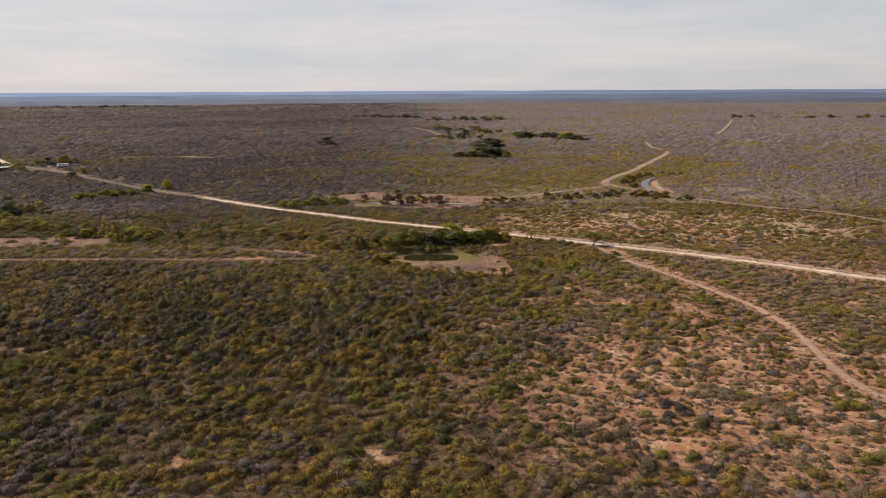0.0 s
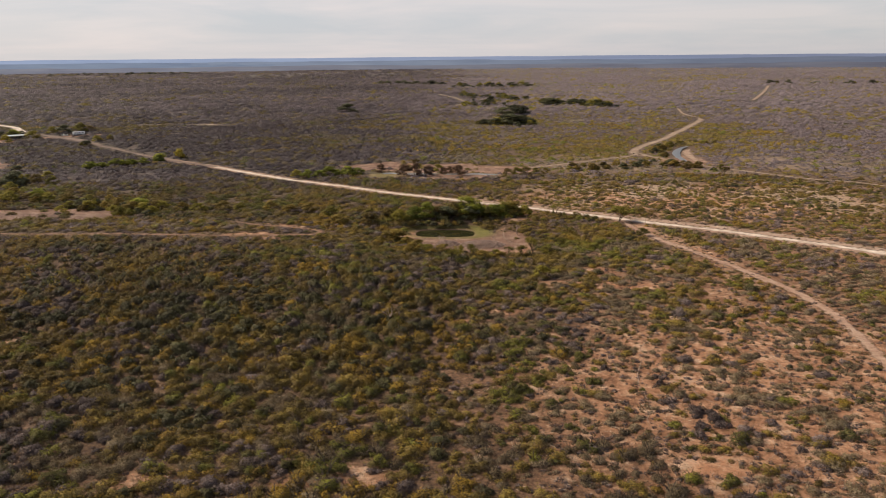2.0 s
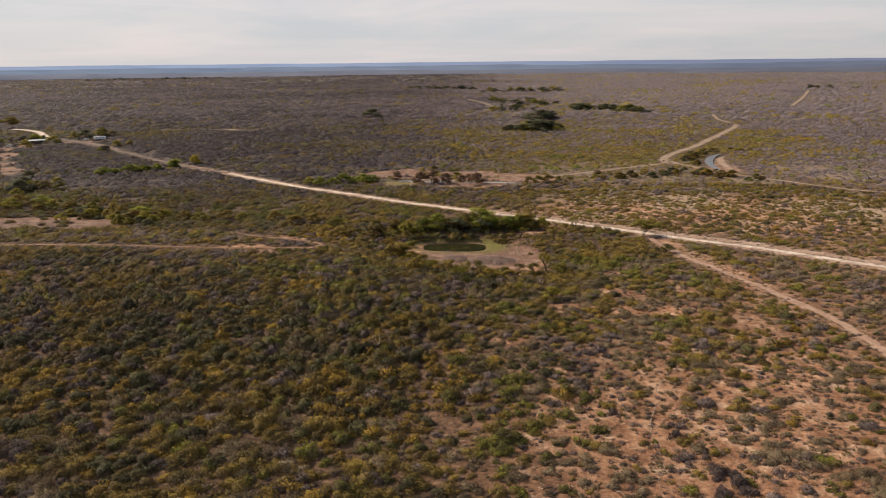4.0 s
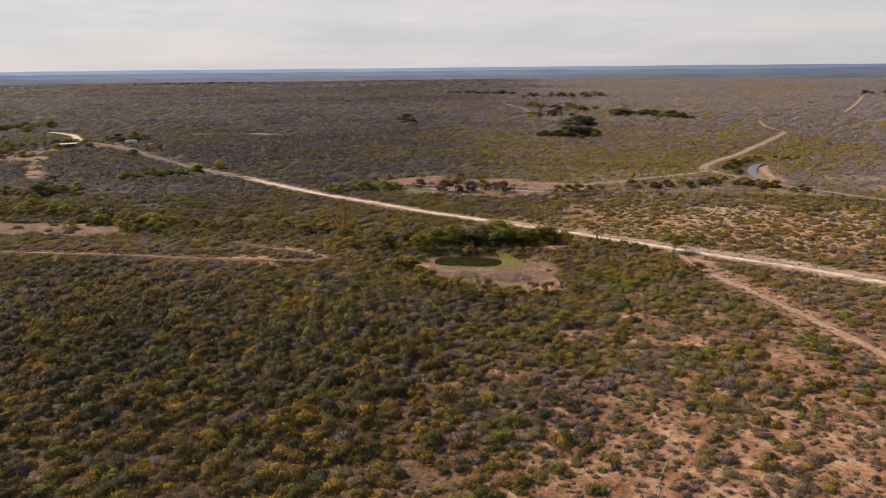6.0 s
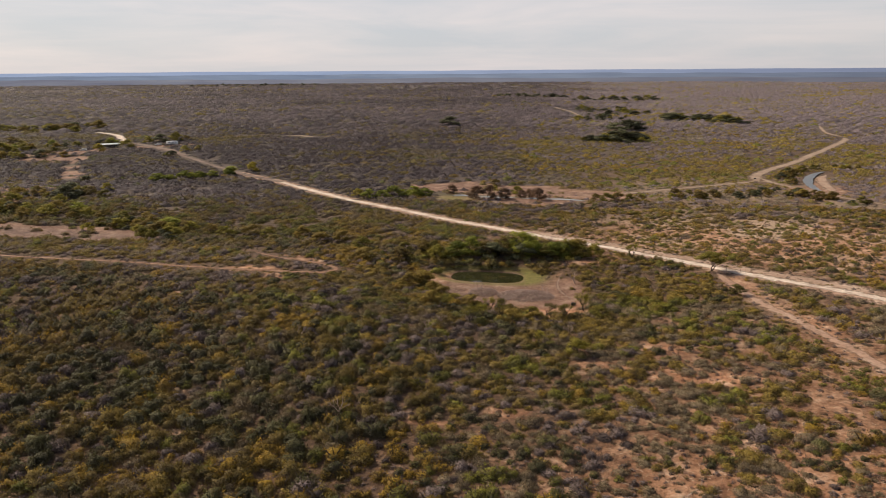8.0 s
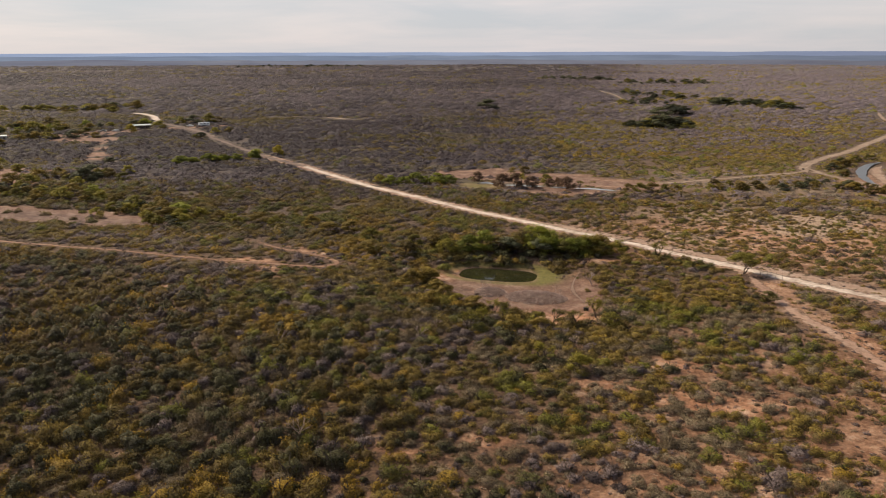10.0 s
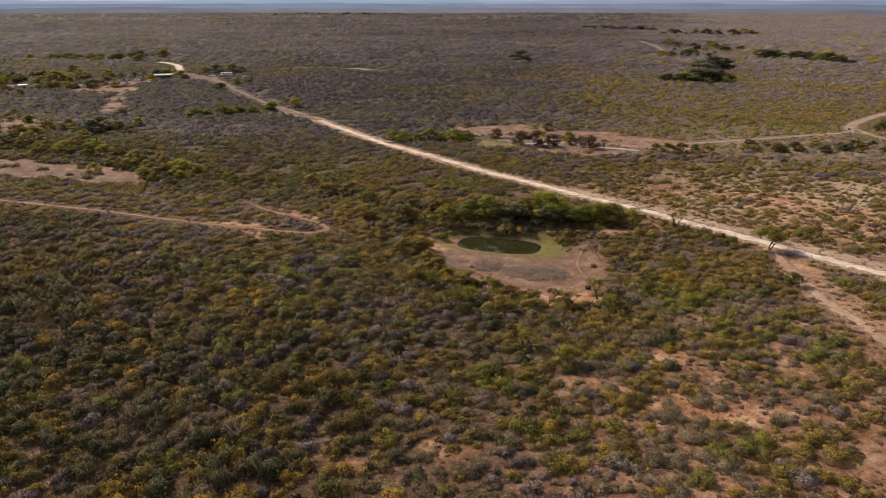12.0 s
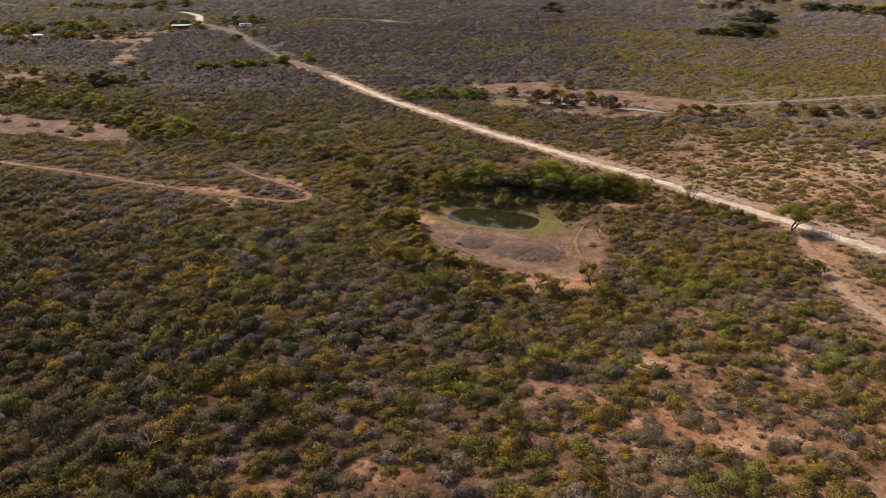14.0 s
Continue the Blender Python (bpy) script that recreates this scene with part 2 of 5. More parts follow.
def ramp_node(n, l, fac, stops):
    r = n.new("ShaderNodeValToRGB")
    while len(r.color_ramp.elements) < len(stops):
        r.color_ramp.elements.new(0.5)
    for el, (p, c) in zip(r.color_ramp.elements, stops):
        el.position = p
        el.color = (*c, 1) if len(c) == 3 else (c[0], c[0], c[0], 1)
    l.new(fac, r.inputs["Fac"])
    return r.outputs["Color"]


def mix_node(n, l, fac, a, b, kind="MIX"):
    m = n.new("ShaderNodeMix")
    m.data_type, m.blend_type = "RGBA", kind
    for sock, v in ((m.inputs[0], fac), (m.inputs[6], a), (m.inputs[7], b)):
        if isinstance(v, (int, float)):
            sock.default_value = v
        elif isinstance(v, tuple):
            sock.default_value = (*v, 1)
        else:
            l.new(v, sock)
    return m.outputs[2]


def math_node(n, l, op, a, b=0.0, clamp=False):
    m = n.new("ShaderNodeMath")
    m.operation, m.use_clamp = op, clamp
    for sock, v in ((m.inputs[0], a), (m.inputs[1], b)):
        if isinstance(v, (int, float)):
            sock.default_value = v
        else:
            l.new(v, sock)
    return m.outputs[0]


def bump_node(n, l, bsdf, fac, strength, distance):
    b = n.new("ShaderNodeBump")
    b.inputs["Strength"].default_value, b.inputs["Distance"].default_value = strength, distance
    l.new(fac, b.inputs["Height"])
    l.new(b.outputs["Normal"], bsdf.inputs["Normal"])


def place(n):
    return n.new("ShaderNodeNewGeometry").outputs["Position"]


def earth(name, dark, mid, pale):
    """Bare earth: broad stains, clods and fine grit."""
    m, n, l, b = material(name, 0.95)
    pos = place(n)
    broad = noise_node(n, l, pos, 0.14, 7, 0.7)
    clod = noise_node(n, l, pos, 0.9, 8, 0.7)
    grit = noise_node(n, l, pos, 5.0, 4, 0.7)
    col = ramp_node(n, l, broad, [(0.28, dark), (0.5, mid), (0.72, pale)])
    shade = ramp_node(n, l, clod, [(0.3, (0.62,)), (0.5, (0.98,)), (0.7, (1.25,))])
    col = mix_node(n, l, 1.0, col, shade, "MULTIPLY")
    col = mix_node(n, l, 0.6, col, ramp_node(n, l, grit, [(0.3, (0.75,)), (0.7, (1.2,))]), "MULTIPLY")
    l.new(col, b.inputs["Base Color"])
    bump_node(n, l, b, clod, 0.6, 0.25)
    at = n.new("ShaderNodeAttribute")                      # ragged, overgrown edges
    at.attribute_name = "edge"
    rag = noise_node(n, l, pos, 0.55, 8, 0.75)
    f = math_node(n, l, "SUBTRACT", math_node(n, l, "ADD", math_node(n, l, "MULTIPLY", math_node(n, l, "SUBTRACT", 1.0, at.outputs["Fac"]), 2.0), math_node(n, l, "MULTIPLY", rag, 6.0)), 2.9, True)
    see = n.new("ShaderNodeMixShader")
    l.new(f, see.inputs[0])
    l.new(n.new("ShaderNodeBsdfTransparent").outputs[0], see.inputs[1])
    l.new(b.outputs[0], see.inputs[2])
    l.new(see.outputs[0], n["Material Output"].inputs["Surface"])
    return m


def ground_material():
    m, n, l, b = material("scrub_ground", 0.97)
    pos = place(n)
    at = n.new("ShaderNodeAttribute")
    at.attribute_name = "bare"
    bare = at.outputs["Fac"]
    broad, patch = noise_node(n, l, pos, 0.022, 6), noise_node(n, l, pos, 0.25, 7, 0.65)
    clod, grit = noise_node(n, l, pos, 1.3, 7, 0.7), noise_node(n, l, pos, 6.0, 3, 0.7)
    soil = ramp_node(n, l, patch, [(0.28, (0.272, 0.122, 0.062)), (0.43, (0.388, 0.184, 0.097)), (0.55, (0.470, 0.253, 0.145)), (0.69, (0.575, 0.388, 0.26))])
    litter = ramp_node(n, l, clod, [(0.34, (0.044, 0.026, 0.016)), (0.5, (0.098, 0.057, 0.034)), (0.62, (0.17, 0.098, 0.056)), (0.76, (0.27, 0.168, 0.10))])
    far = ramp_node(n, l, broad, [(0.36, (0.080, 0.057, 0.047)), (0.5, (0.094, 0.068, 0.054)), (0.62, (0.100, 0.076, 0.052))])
    soil = mix_node(n, l, 0.75, soil, ramp_node(n, l, clod, [(0.36, (0.55,)), (0.5, (1.0,)), (0.64, (1.25,))]), "MULTIPLY")
    sand_at = n.new("ShaderNodeAttribute")
    sand_at.attribute_name = "open"
    bare = math_node(n, l, "ADD", bare, math_node(n, l, "MULTIPLY", sand_at.outputs["Fac"], 0.7), True)
    near = mix_node(n, l, math_node(n, l, "ADD", math_node(n, l, "MULTIPLY", bare, 1.2), math_node(n, l, "MULTIPLY", math_node(n, l, "SUBTRACT", patch, 0.52), 1.5), True), litter, soil)
    plain_at = n.new("ShaderNodeAttribute")
    plain_at.attribute_name = "plain"
    # the far plain's soil with haze mixed into its colour, paler and cooler
    hazy_plain = ramp_node(n, l, noise_node(n, l, pos, 0.006, 6, 0.6), [(0.36, (0.132, 0.106, 0.102)), (0.5, (0.142, 0.115, 0.107)), (0.64, (0.138, 0.117, 0.096))])
    far = mix_node(n, l, plain_at.outputs["Fac"], far, hazy_plain)
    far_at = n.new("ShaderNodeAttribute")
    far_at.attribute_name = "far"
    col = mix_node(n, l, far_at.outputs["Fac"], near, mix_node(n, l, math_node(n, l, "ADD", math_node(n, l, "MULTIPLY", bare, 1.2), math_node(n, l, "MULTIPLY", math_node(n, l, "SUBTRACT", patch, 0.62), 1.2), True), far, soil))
    col = mix_node(n, l, 0.7, col, ramp_node(n, l, grit, [(0.3, (0.7,)), (0.7, (1.2,))]), "MULTIPLY")
    dry = n.new("ShaderNodeAttribute")                     # pale sand under dry grass beyond the road
    dry.attribute_name = "dry"
    col = mix_node(n, l, math_node(n, l, "MULTIPLY", dry.outputs["Fac"], 0.85), col, ramp_node(n, l, clod, [(0.34, (0.235, 0.155, 0.10)), (0.5, (0.38, 0.275, 0.185)), (0.66, (0.52, 0.41, 0.30))]))
    mud = n.new("ShaderNodeAttribute")
    mud.attribute_name = "mud"
    wet = mix_node(n, l, 0.8, ramp_node(n, l, patch, [(0.3, (0.100, 0.061, 0.046)), (0.5, (0.172, 0.103, 0.076)), (0.68, (0.265, 0.176, 0.132))]), ramp_node(n, l, clod, [(0.34, (0.62,)), (0.5, (1.0,)), (0.66, (1.45,))]), "MULTIPLY")
    col = mix_node(n, l, mud.outputs["Fac"], col, wet)
    moss = n.new("ShaderNodeAttribute")
    moss.attribute_name = "green"
    col = mix_node(n, l, moss.outputs["Fac"], col, ramp_node(n, l, clod, [(0.35, (0.115, 0.100, 0.030)), (0.65, (0.205, 0.180, 0.048))]))
    l.new(col, b.inputs["Base Color"])
    bump_node(n, l, b, clod, 1.0, 0.5)
    return m


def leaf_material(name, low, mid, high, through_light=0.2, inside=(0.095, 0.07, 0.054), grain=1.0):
    """Foliage or twigs, its tone set bush by bush and leaf by leaf."""
    m, n, l, b = material(name, 0.8)
    tone, single = n.new("ShaderNodeAttribute"), n.new("ShaderNodeAttribute")
    tone.attribute_name, single.attribute_name = "tone", "single"
    info = n.new("ShaderNodeObjectInfo")
    isle = n.new("ShaderNodeNewGeometry").outputs["Random Per Island"]
    t = mix_node(n, l, single.outputs["Fac"], tone.outputs["Fac"], info.outputs["Random"])
    t = math_node(n, l, "ADD", math_node(n, l, "MULTIPLY", t, 0.76), math_node(n, l, "MULTIPLY", isle, 0.24))
    col = ramp_node(n, l, t, [(0.1, low), (0.5, mid), (0.92, high)])
    pos = place(n)
    wood_shade = n.new("ShaderNodeAttribute")                    # dark twig colour inside the crown, painting in its self-shade
    wood_shade.attribute_name = "woody_shade"
    col = mix_node(n, l, wood_shade.outputs["Fac"], col, inside)
    col = mix_node(n, l, 1.0, col, ramp_node(n, l, noise_node(n, l, pos, 3.6 * grain, 5, 0.75), [(0.3, (0.55 + 0.28 * (grain < 1),)), (0.5, (1.0,)), (0.7, (1.5 - 0.3 * (grain < 1),))]), "MULTIPLY")
    l.new(col, b.inputs["Base Color"])
    bump_node(n, l, b, noise_node(n, l, pos, 2.4, 5, 0.7), 0.6, 0.3)
    if through_light:
        tr = n.new("ShaderNodeBsdfTranslucent")
        l.new(col, tr.inputs["Color"])
        mx = n.new("ShaderNodeMixShader")
        mx.inputs[0].default_value = through_light
        l.new(b.outputs[0], mx.inputs[1])
        l.new(tr.outputs[0], mx.inputs[2])
        see = n.new("ShaderNodeMixShader")                 # the gaps between fine twigs and leaves
        l.new(ramp_node(n, l, noise_node(n, l, pos, 5.5 * grain, 3, 0.6), [(0.44, (1.0,)), (0.53, (0.0,))]), see.inputs[0])
        l.new(mx.outputs[0], see.inputs[1])
        l.new(n.new("ShaderNodeBsdfTransparent").outputs[0], see.inputs[2])
        l.new(see.outputs[0], n["Material Output"].inputs["Surface"])
    return m


def plain(name, colour, rough=0.6, metal=0.0, wear=0.25, scale=3.0):
    m, n, l, b = material(name, rough)
    b.inputs["Metallic"].default_value = metal
    f = noise_node(n, l, place(n), scale, 6, 0.65)
    lo, hi = tuple(c * (1 - wear) for c in colour), tuple(min(c * (1 + wear), 0.95) for c in colour)
    l.new(ramp_node(n, l, f, [(0.3, lo), (0.7, hi)]), b.inputs["Base Color"])
    bump_node(n, l, b, f, 0.15, 0.02)
    return m


def water_material(name, colour, rough=0.04):
    m, n, l, b = material(name, rough)
    b.inputs["Specular IOR Level"].default_value, b.inputs["IOR"].default_value = 0.5, 1.33
    pos = place(n)
    l.new(ramp_node(n, l, noise_node(n, l, pos, 0.25, 3), [(0.35, tuple(c * 0.7 for c in colour)), (0.65, colour)]), b.inputs["Base Color"])
    bump_node(n, l, b, noise_node(n, l, pos, 1.4, 4), 0.06, 0.05)
    return m


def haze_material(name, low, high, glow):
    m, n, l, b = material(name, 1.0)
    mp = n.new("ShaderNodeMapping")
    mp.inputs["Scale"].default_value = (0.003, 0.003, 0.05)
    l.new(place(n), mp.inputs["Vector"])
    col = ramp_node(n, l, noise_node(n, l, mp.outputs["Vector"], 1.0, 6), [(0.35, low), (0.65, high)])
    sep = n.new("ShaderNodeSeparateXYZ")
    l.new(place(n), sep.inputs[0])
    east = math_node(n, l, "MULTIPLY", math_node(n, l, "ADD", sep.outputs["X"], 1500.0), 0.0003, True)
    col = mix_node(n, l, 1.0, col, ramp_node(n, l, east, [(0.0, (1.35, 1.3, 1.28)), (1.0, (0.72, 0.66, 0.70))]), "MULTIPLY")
    # distance haze is painted as a bluish glow, paler west, darker east
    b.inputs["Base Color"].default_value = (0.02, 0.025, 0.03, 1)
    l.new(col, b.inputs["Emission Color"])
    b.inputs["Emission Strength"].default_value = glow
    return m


MAT = {
    "ground": ground_material(),
    "caliche": earth("caliche", (0.29, 0.20, 0.15), (0.57, 0.46, 0.365), (0.74, 0.65, 0.55)),
    "soil": earth("red_soil", (0.17, 0.090, 0.053), (0.24, 0.132, 0.080), (0.31, 0.185, 0.118)),
    "track": earth("pale_track", (0.26, 0.150, 0.10), (0.355, 0.222, 0.153), (0.455, 0.325, 0.24)),
    "verge": earth("pale_verge", (0.24, 0.148, 0.098), (0.34, 0.228, 0.160), (0.45, 0.335, 0.255)),
    "rut": earth("wheel_rut", (0.19, 0.115, 0.08), (0.26, 0.170, 0.125), (0.34, 0.24, 0.185)),
    "brown_road": earth("brown_road", (0.105, 0.070, 0.054), (0.160, 0.108, 0.084), (0.23, 0.165, 0.13)),
    "sand": earth("wash_sand", (0.24, 0.165, 0.112), (0.29, 0.205, 0.145), (0.36, 0.265, 0.19)),
    "grass": leaf_material("dry_grass", (0.125, 0.080, 0.052), (0.225, 0.150, 0.095), (0.39, 0.285, 0.19), 0.3),
    # oak leaves are greyed and lightened as a stand-in for distance haze
    "oak": leaf_material("oak_foliage", (0.054, 0.056, 0.030), (0.094, 0.097, 0.048), (0.145, 0.146, 0.068), 0.2),
    "mesquite": leaf_material("mesquite_foliage", (0.105, 0.092, 0.017), (0.215, 0.185, 0.029), (0.335, 0.280, 0.040), 0.4),
    "bark": plain("bark", (0.075, 0.056, 0.044), 0.95, 0, 0.4, 6),
    "straw": plain("straw", (0.50, 0.37, 0.26), 0.95, 0, 0.35, 2),
    "deadwood": plain("deadwood", (0.38, 0.28, 0.23), 0.95, 0, 0.4, 6),
    "lush": leaf_material("lush_foliage", (0.120, 0.138, 0.019), (0.215, 0.232, 0.030), (0.33, 0.335, 0.042), 0.45),
    "yellow": leaf_material("yellow_foliage", (0.25, 0.20, 0.02), (0.38, 0.30, 0.025), (0.5, 0.40, 0.03), 0.4),
    "rust": leaf_material("rust_foliage", (0.115, 0.068, 0.041), (0.185, 0.112, 0.067), (0.26, 0.162, 0.098), 0.35),
    "black": plain("black_plastic", (0.02, 0.02, 0.021), 0.55, 0, 0.3),
    "white": plain("white_paint", (0.74, 0.74, 0.72), 0.4, 0, 0.08),
    "plaster": plain("plaster", (0.42, 0.36, 0.29), 0.9, 0, 0.2),
    "roof": plain("roof_metal", (0.46, 0.49, 0.47), 0.6, 0.1, 0.3),
    "tin": plain("tin", (0.27, 0.27, 0.27), 0.5, 0.4, 0.3),
    "glass": plain("dark_glass", (0.02, 0.025, 0.03), 0.08, 0, 0.1),
    "pond": water_material("pond_water", (0.030, 0.030, 0.012)),
    "creek": water_material("creek_water", (0.085, 0.085, 0.08), 0.28),
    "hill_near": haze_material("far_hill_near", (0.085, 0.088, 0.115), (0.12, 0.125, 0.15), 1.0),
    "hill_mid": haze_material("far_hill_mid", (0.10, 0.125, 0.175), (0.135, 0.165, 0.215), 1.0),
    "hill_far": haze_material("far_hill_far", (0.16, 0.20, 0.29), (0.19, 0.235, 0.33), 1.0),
    # pale base colour imitates the sky mirrored in the channel pools
    "pool": water_material("pool_water", (0.32, 0.31, 0.285), 0.1),
}
FOLIAGE = {        # shaded, usual and bright leaves, light let through, and shade-dark twigs inside
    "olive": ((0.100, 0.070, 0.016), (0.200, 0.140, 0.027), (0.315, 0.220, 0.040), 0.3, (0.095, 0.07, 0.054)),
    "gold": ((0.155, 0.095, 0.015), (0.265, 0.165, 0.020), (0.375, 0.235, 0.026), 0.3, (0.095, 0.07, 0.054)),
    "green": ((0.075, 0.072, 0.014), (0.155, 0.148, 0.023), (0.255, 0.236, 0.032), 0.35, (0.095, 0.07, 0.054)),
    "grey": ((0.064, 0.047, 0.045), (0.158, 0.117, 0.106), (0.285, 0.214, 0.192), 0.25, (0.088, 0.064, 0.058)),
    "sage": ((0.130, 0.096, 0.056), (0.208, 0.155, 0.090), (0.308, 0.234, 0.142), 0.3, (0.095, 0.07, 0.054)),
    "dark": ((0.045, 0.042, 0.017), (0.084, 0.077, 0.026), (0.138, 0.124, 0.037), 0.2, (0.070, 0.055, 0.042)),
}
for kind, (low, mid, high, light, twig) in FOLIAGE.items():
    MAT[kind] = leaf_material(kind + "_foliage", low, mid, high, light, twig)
    low, mid, high, twig = (tuple(a * b for a, b in zip(c, (0.95, 1.0, 1.13))) for c in (low, mid, high, twig))      # far copies tinted bluer, imitating the haze of distance
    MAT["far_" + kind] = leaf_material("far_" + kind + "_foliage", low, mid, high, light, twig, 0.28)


# ---- mesh helpers ----
def mesh_from(name, co, faces_idx, per_face, mat, attrs=None, normals=None):
    """A mesh from arrays: points, corner indices, corners a face."""
    me = bpy.data.meshes.new(name)
    nf = len(faces_idx) // per_face
    me.vertices.add(len(co))
    me.vertices.foreach_set("co", np.asarray(co, np.float32).ravel())
    me.loops.add(len(faces_idx))
    me.loops.foreach_set("vertex_index", np.asarray(faces_idx, np.int32))
    me.polygons.add(nf)
    me.polygons.foreach_set("loop_start", np.arange(0, nf * per_face, per_face, dtype=np.int32))
    for key, values in (attrs or {}).items():
        me.attributes.new(key, "FLOAT", "POINT").data.foreach_set("value", np.asarray(values, np.float32))
    if normals is not None:                                # leaf sprays are lit as one rounded mass
        me.polygons.foreach_set("use_smooth", np.ones(nf, bool))
        me.attributes.new("custom_normal", "FLOAT_VECTOR", "POINT").data.foreach_set("vector", np.asarray(normals, np.float32).ravel())
    me.update(calc_edges=True)
    me.materials.append(mat)
    return me


def part(name, bm, mat, parent=None, label=""):
    me = bpy.data.meshes.new(name)
    bm.to_mesh(me)
    bm.free()
    me.materials.append(mat)
    ob = new(name, me)
    if parent:
        ob.parent = parent
    return tagged(ob, label)


def share(name, me, parent, label=""):
    ob = new(name, me)
    ob.parent = parent
    return tagged(ob, label)


# ---- ground ----
def spread(lo, fine_lo, fine_hi, hi, step, grow=1.13):
    mid = list(np.arange(fine_lo, fine_hi + 0.01, step))
    up, s = [mid[-1]], step
    while up[-1] < hi:
        s = min(s * grow, 260)
        up.append(up[-1] + s)
    down, s = [mid[0]], step
    while down[-1] > lo:
        s = min(s * grow, 260)
        down.append(down[-1] - s)
    return np.array(down[:0:-1] + mid + up[1:])


def build_ground():
    xs, ys = spread(-5200, -110, 100, 5200, 2.2, 1.08), spread(-3500, 90, 330, 5200, 2.2, 1.07)
    xs, ys = np.union1d(xs, np.arange(-20, 11, 0.75)), np.union1d(ys, np.arange(268, 288, 0.75))
    X, Y = np.meshgrid(xs, ys)
    x, y = X.ravel(), Y.ravel()
    z = height(x, y)
    nx, ny = len(xs), len(ys)
    i = (np.arange(ny - 1)[:, None] * nx + np.arange(nx - 1)[None, :]).ravel()
    quads = np.stack([i, i + 1, i + 1 + nx, i + nx], 1).ravel()
    bare = bareness(x, y)
    q = (np.abs((x - POND[0]) / POND[2]) ** 3 + np.abs((y - POND[1]) / POND[3]) ** 3) ** (1 / 3)
    q = q + (fbm(x, y, 3, 37) - 0.5) * 0.25
    green = np.clip(np.clip(1.0 - np.abs(q - 1.40) / 0.34, 0, 1) * 0.8 + bump(x, y, 8.3, 278.5, 4.5, 5.5) * 0.8 + bump(x, y, -42.2, 417.7, 11, 9) * 0.9, 0, 0.95)
    mud = np.maximum.reduce([np.clip(1.0 - np.abs(q - 1.07) / 0.09, 0, 1), 0.85 * np.clip(1.4 - ellipse(x, y, 6, 263, 20, 14), 0, 0.5) * 2, 1.0 * np.clip(1.5 - ellipse(x, y, -165, 311, 55, 12), 0, 1), np.where(y > 293, 0.85, 0.0) * bare])
    me = mesh_from("ground", np.stack([x, y, z], 1), quads, 4, MAT["ground"],
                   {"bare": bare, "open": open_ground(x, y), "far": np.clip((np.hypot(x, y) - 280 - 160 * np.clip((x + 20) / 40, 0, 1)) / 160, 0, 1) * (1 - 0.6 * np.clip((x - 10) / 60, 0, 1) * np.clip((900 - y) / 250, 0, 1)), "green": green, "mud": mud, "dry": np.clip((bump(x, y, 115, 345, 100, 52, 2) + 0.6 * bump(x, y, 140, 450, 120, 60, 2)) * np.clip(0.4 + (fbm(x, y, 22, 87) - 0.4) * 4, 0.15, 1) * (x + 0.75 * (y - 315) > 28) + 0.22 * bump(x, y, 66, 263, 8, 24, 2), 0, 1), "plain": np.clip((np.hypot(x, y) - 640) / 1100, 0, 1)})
    me.polygons.foreach_set("use_smooth", np.ones(len(me.polygons), bool))
    tagged(new("ground", me), "reddish sandy scrubland with dry grass and bare patches", "ground", kind="structure")


build_ground()


def ribbon(name, label, width, mat, pts, lift, taper=False):
    line = smooth_line(pts, 2.0 if width > 0.4 else 0.8)
    if width < 0.4:                                        # trodden paths wind between the shrubs
        line = line + np.column_stack([vnoise(line[:, 0], line[:, 1], 4.5, 15) - 0.5, vnoise(line[:, 0], line[:, 1], 4.5, 16) - 0.5]) * 2.6
    t = np.gradient(line, axis=0)
    t /= np.hypot(t[:, 0], t[:, 1])[:, None]
    side = np.stack([-t[:, 1], t[:, 0]], 1)
    across = np.array([-1, -0.6, -0.2, 0.2, 0.6, 1.0])
    along = np.linspace(0, 1, len(line))
    slim = np.sqrt(np.sin(np.clip(along, 0.002, 0.998) * math.pi)) if taper else np.ones(len(line))
    if not taper and name in ("dirt_track", "wheel_rut", "cattle_path", "sandbank"):      # tracks thin out at their ends
        slim = np.clip(np.minimum(along, 1 - along) * len(line) * 2.0 / 14, 0.12, 1)
    width = width * (1.0 if taper else 1.22)
    rows = []
    for k in across:
        wob = (vnoise(line[:, 0] + 900 * (k > 0), line[:, 1], 4, 3) - 0.5) * 0.75 + (vnoise(line[:, 0], line[:, 1] + 500 * k, 17, 4) - 0.5) * 0.6
        rows.append(line + side * ((k * width / 2 + wob * k * min(width / 2, 1.3)) * slim)[:, None])
    p = np.stack(rows, 1).reshape(-1, 2)
    z = height(p[:, 0], p[:, 1]) + lift
    if taper:                                              # water lies level
        z = np.full(len(p), np.median(z))
    n, c = len(line), len(across)
    i = (np.arange(n - 1)[:, None] * c + np.arange(c - 1)[None, :]).ravel()
    me = mesh_from(name, np.column_stack([p, z]), np.stack([i, i + c, i + c + 1, i + 1], 1).ravel(), 4, mat, {"edge": np.tile(np.abs(across), n)})
    me.polygons.foreach_set("use_smooth", np.ones(len(me.polygons), bool))
    return tagged(new(name, me), label, "road", kind="structure")


for k, (name, label, width, key, pts) in enumerate(LINES):
    far_off = max(0.0, (abs(pts[0][0]) + pts[0][1] - 450) / 900)
    ribbon(name, label, width, MAT[key], pts, (0.01 if name == "road_verge" else 0.03) + 0.004 * k + 0.4 * min(far_off, 1.0) + (0.05 if key == "caliche" else 0))


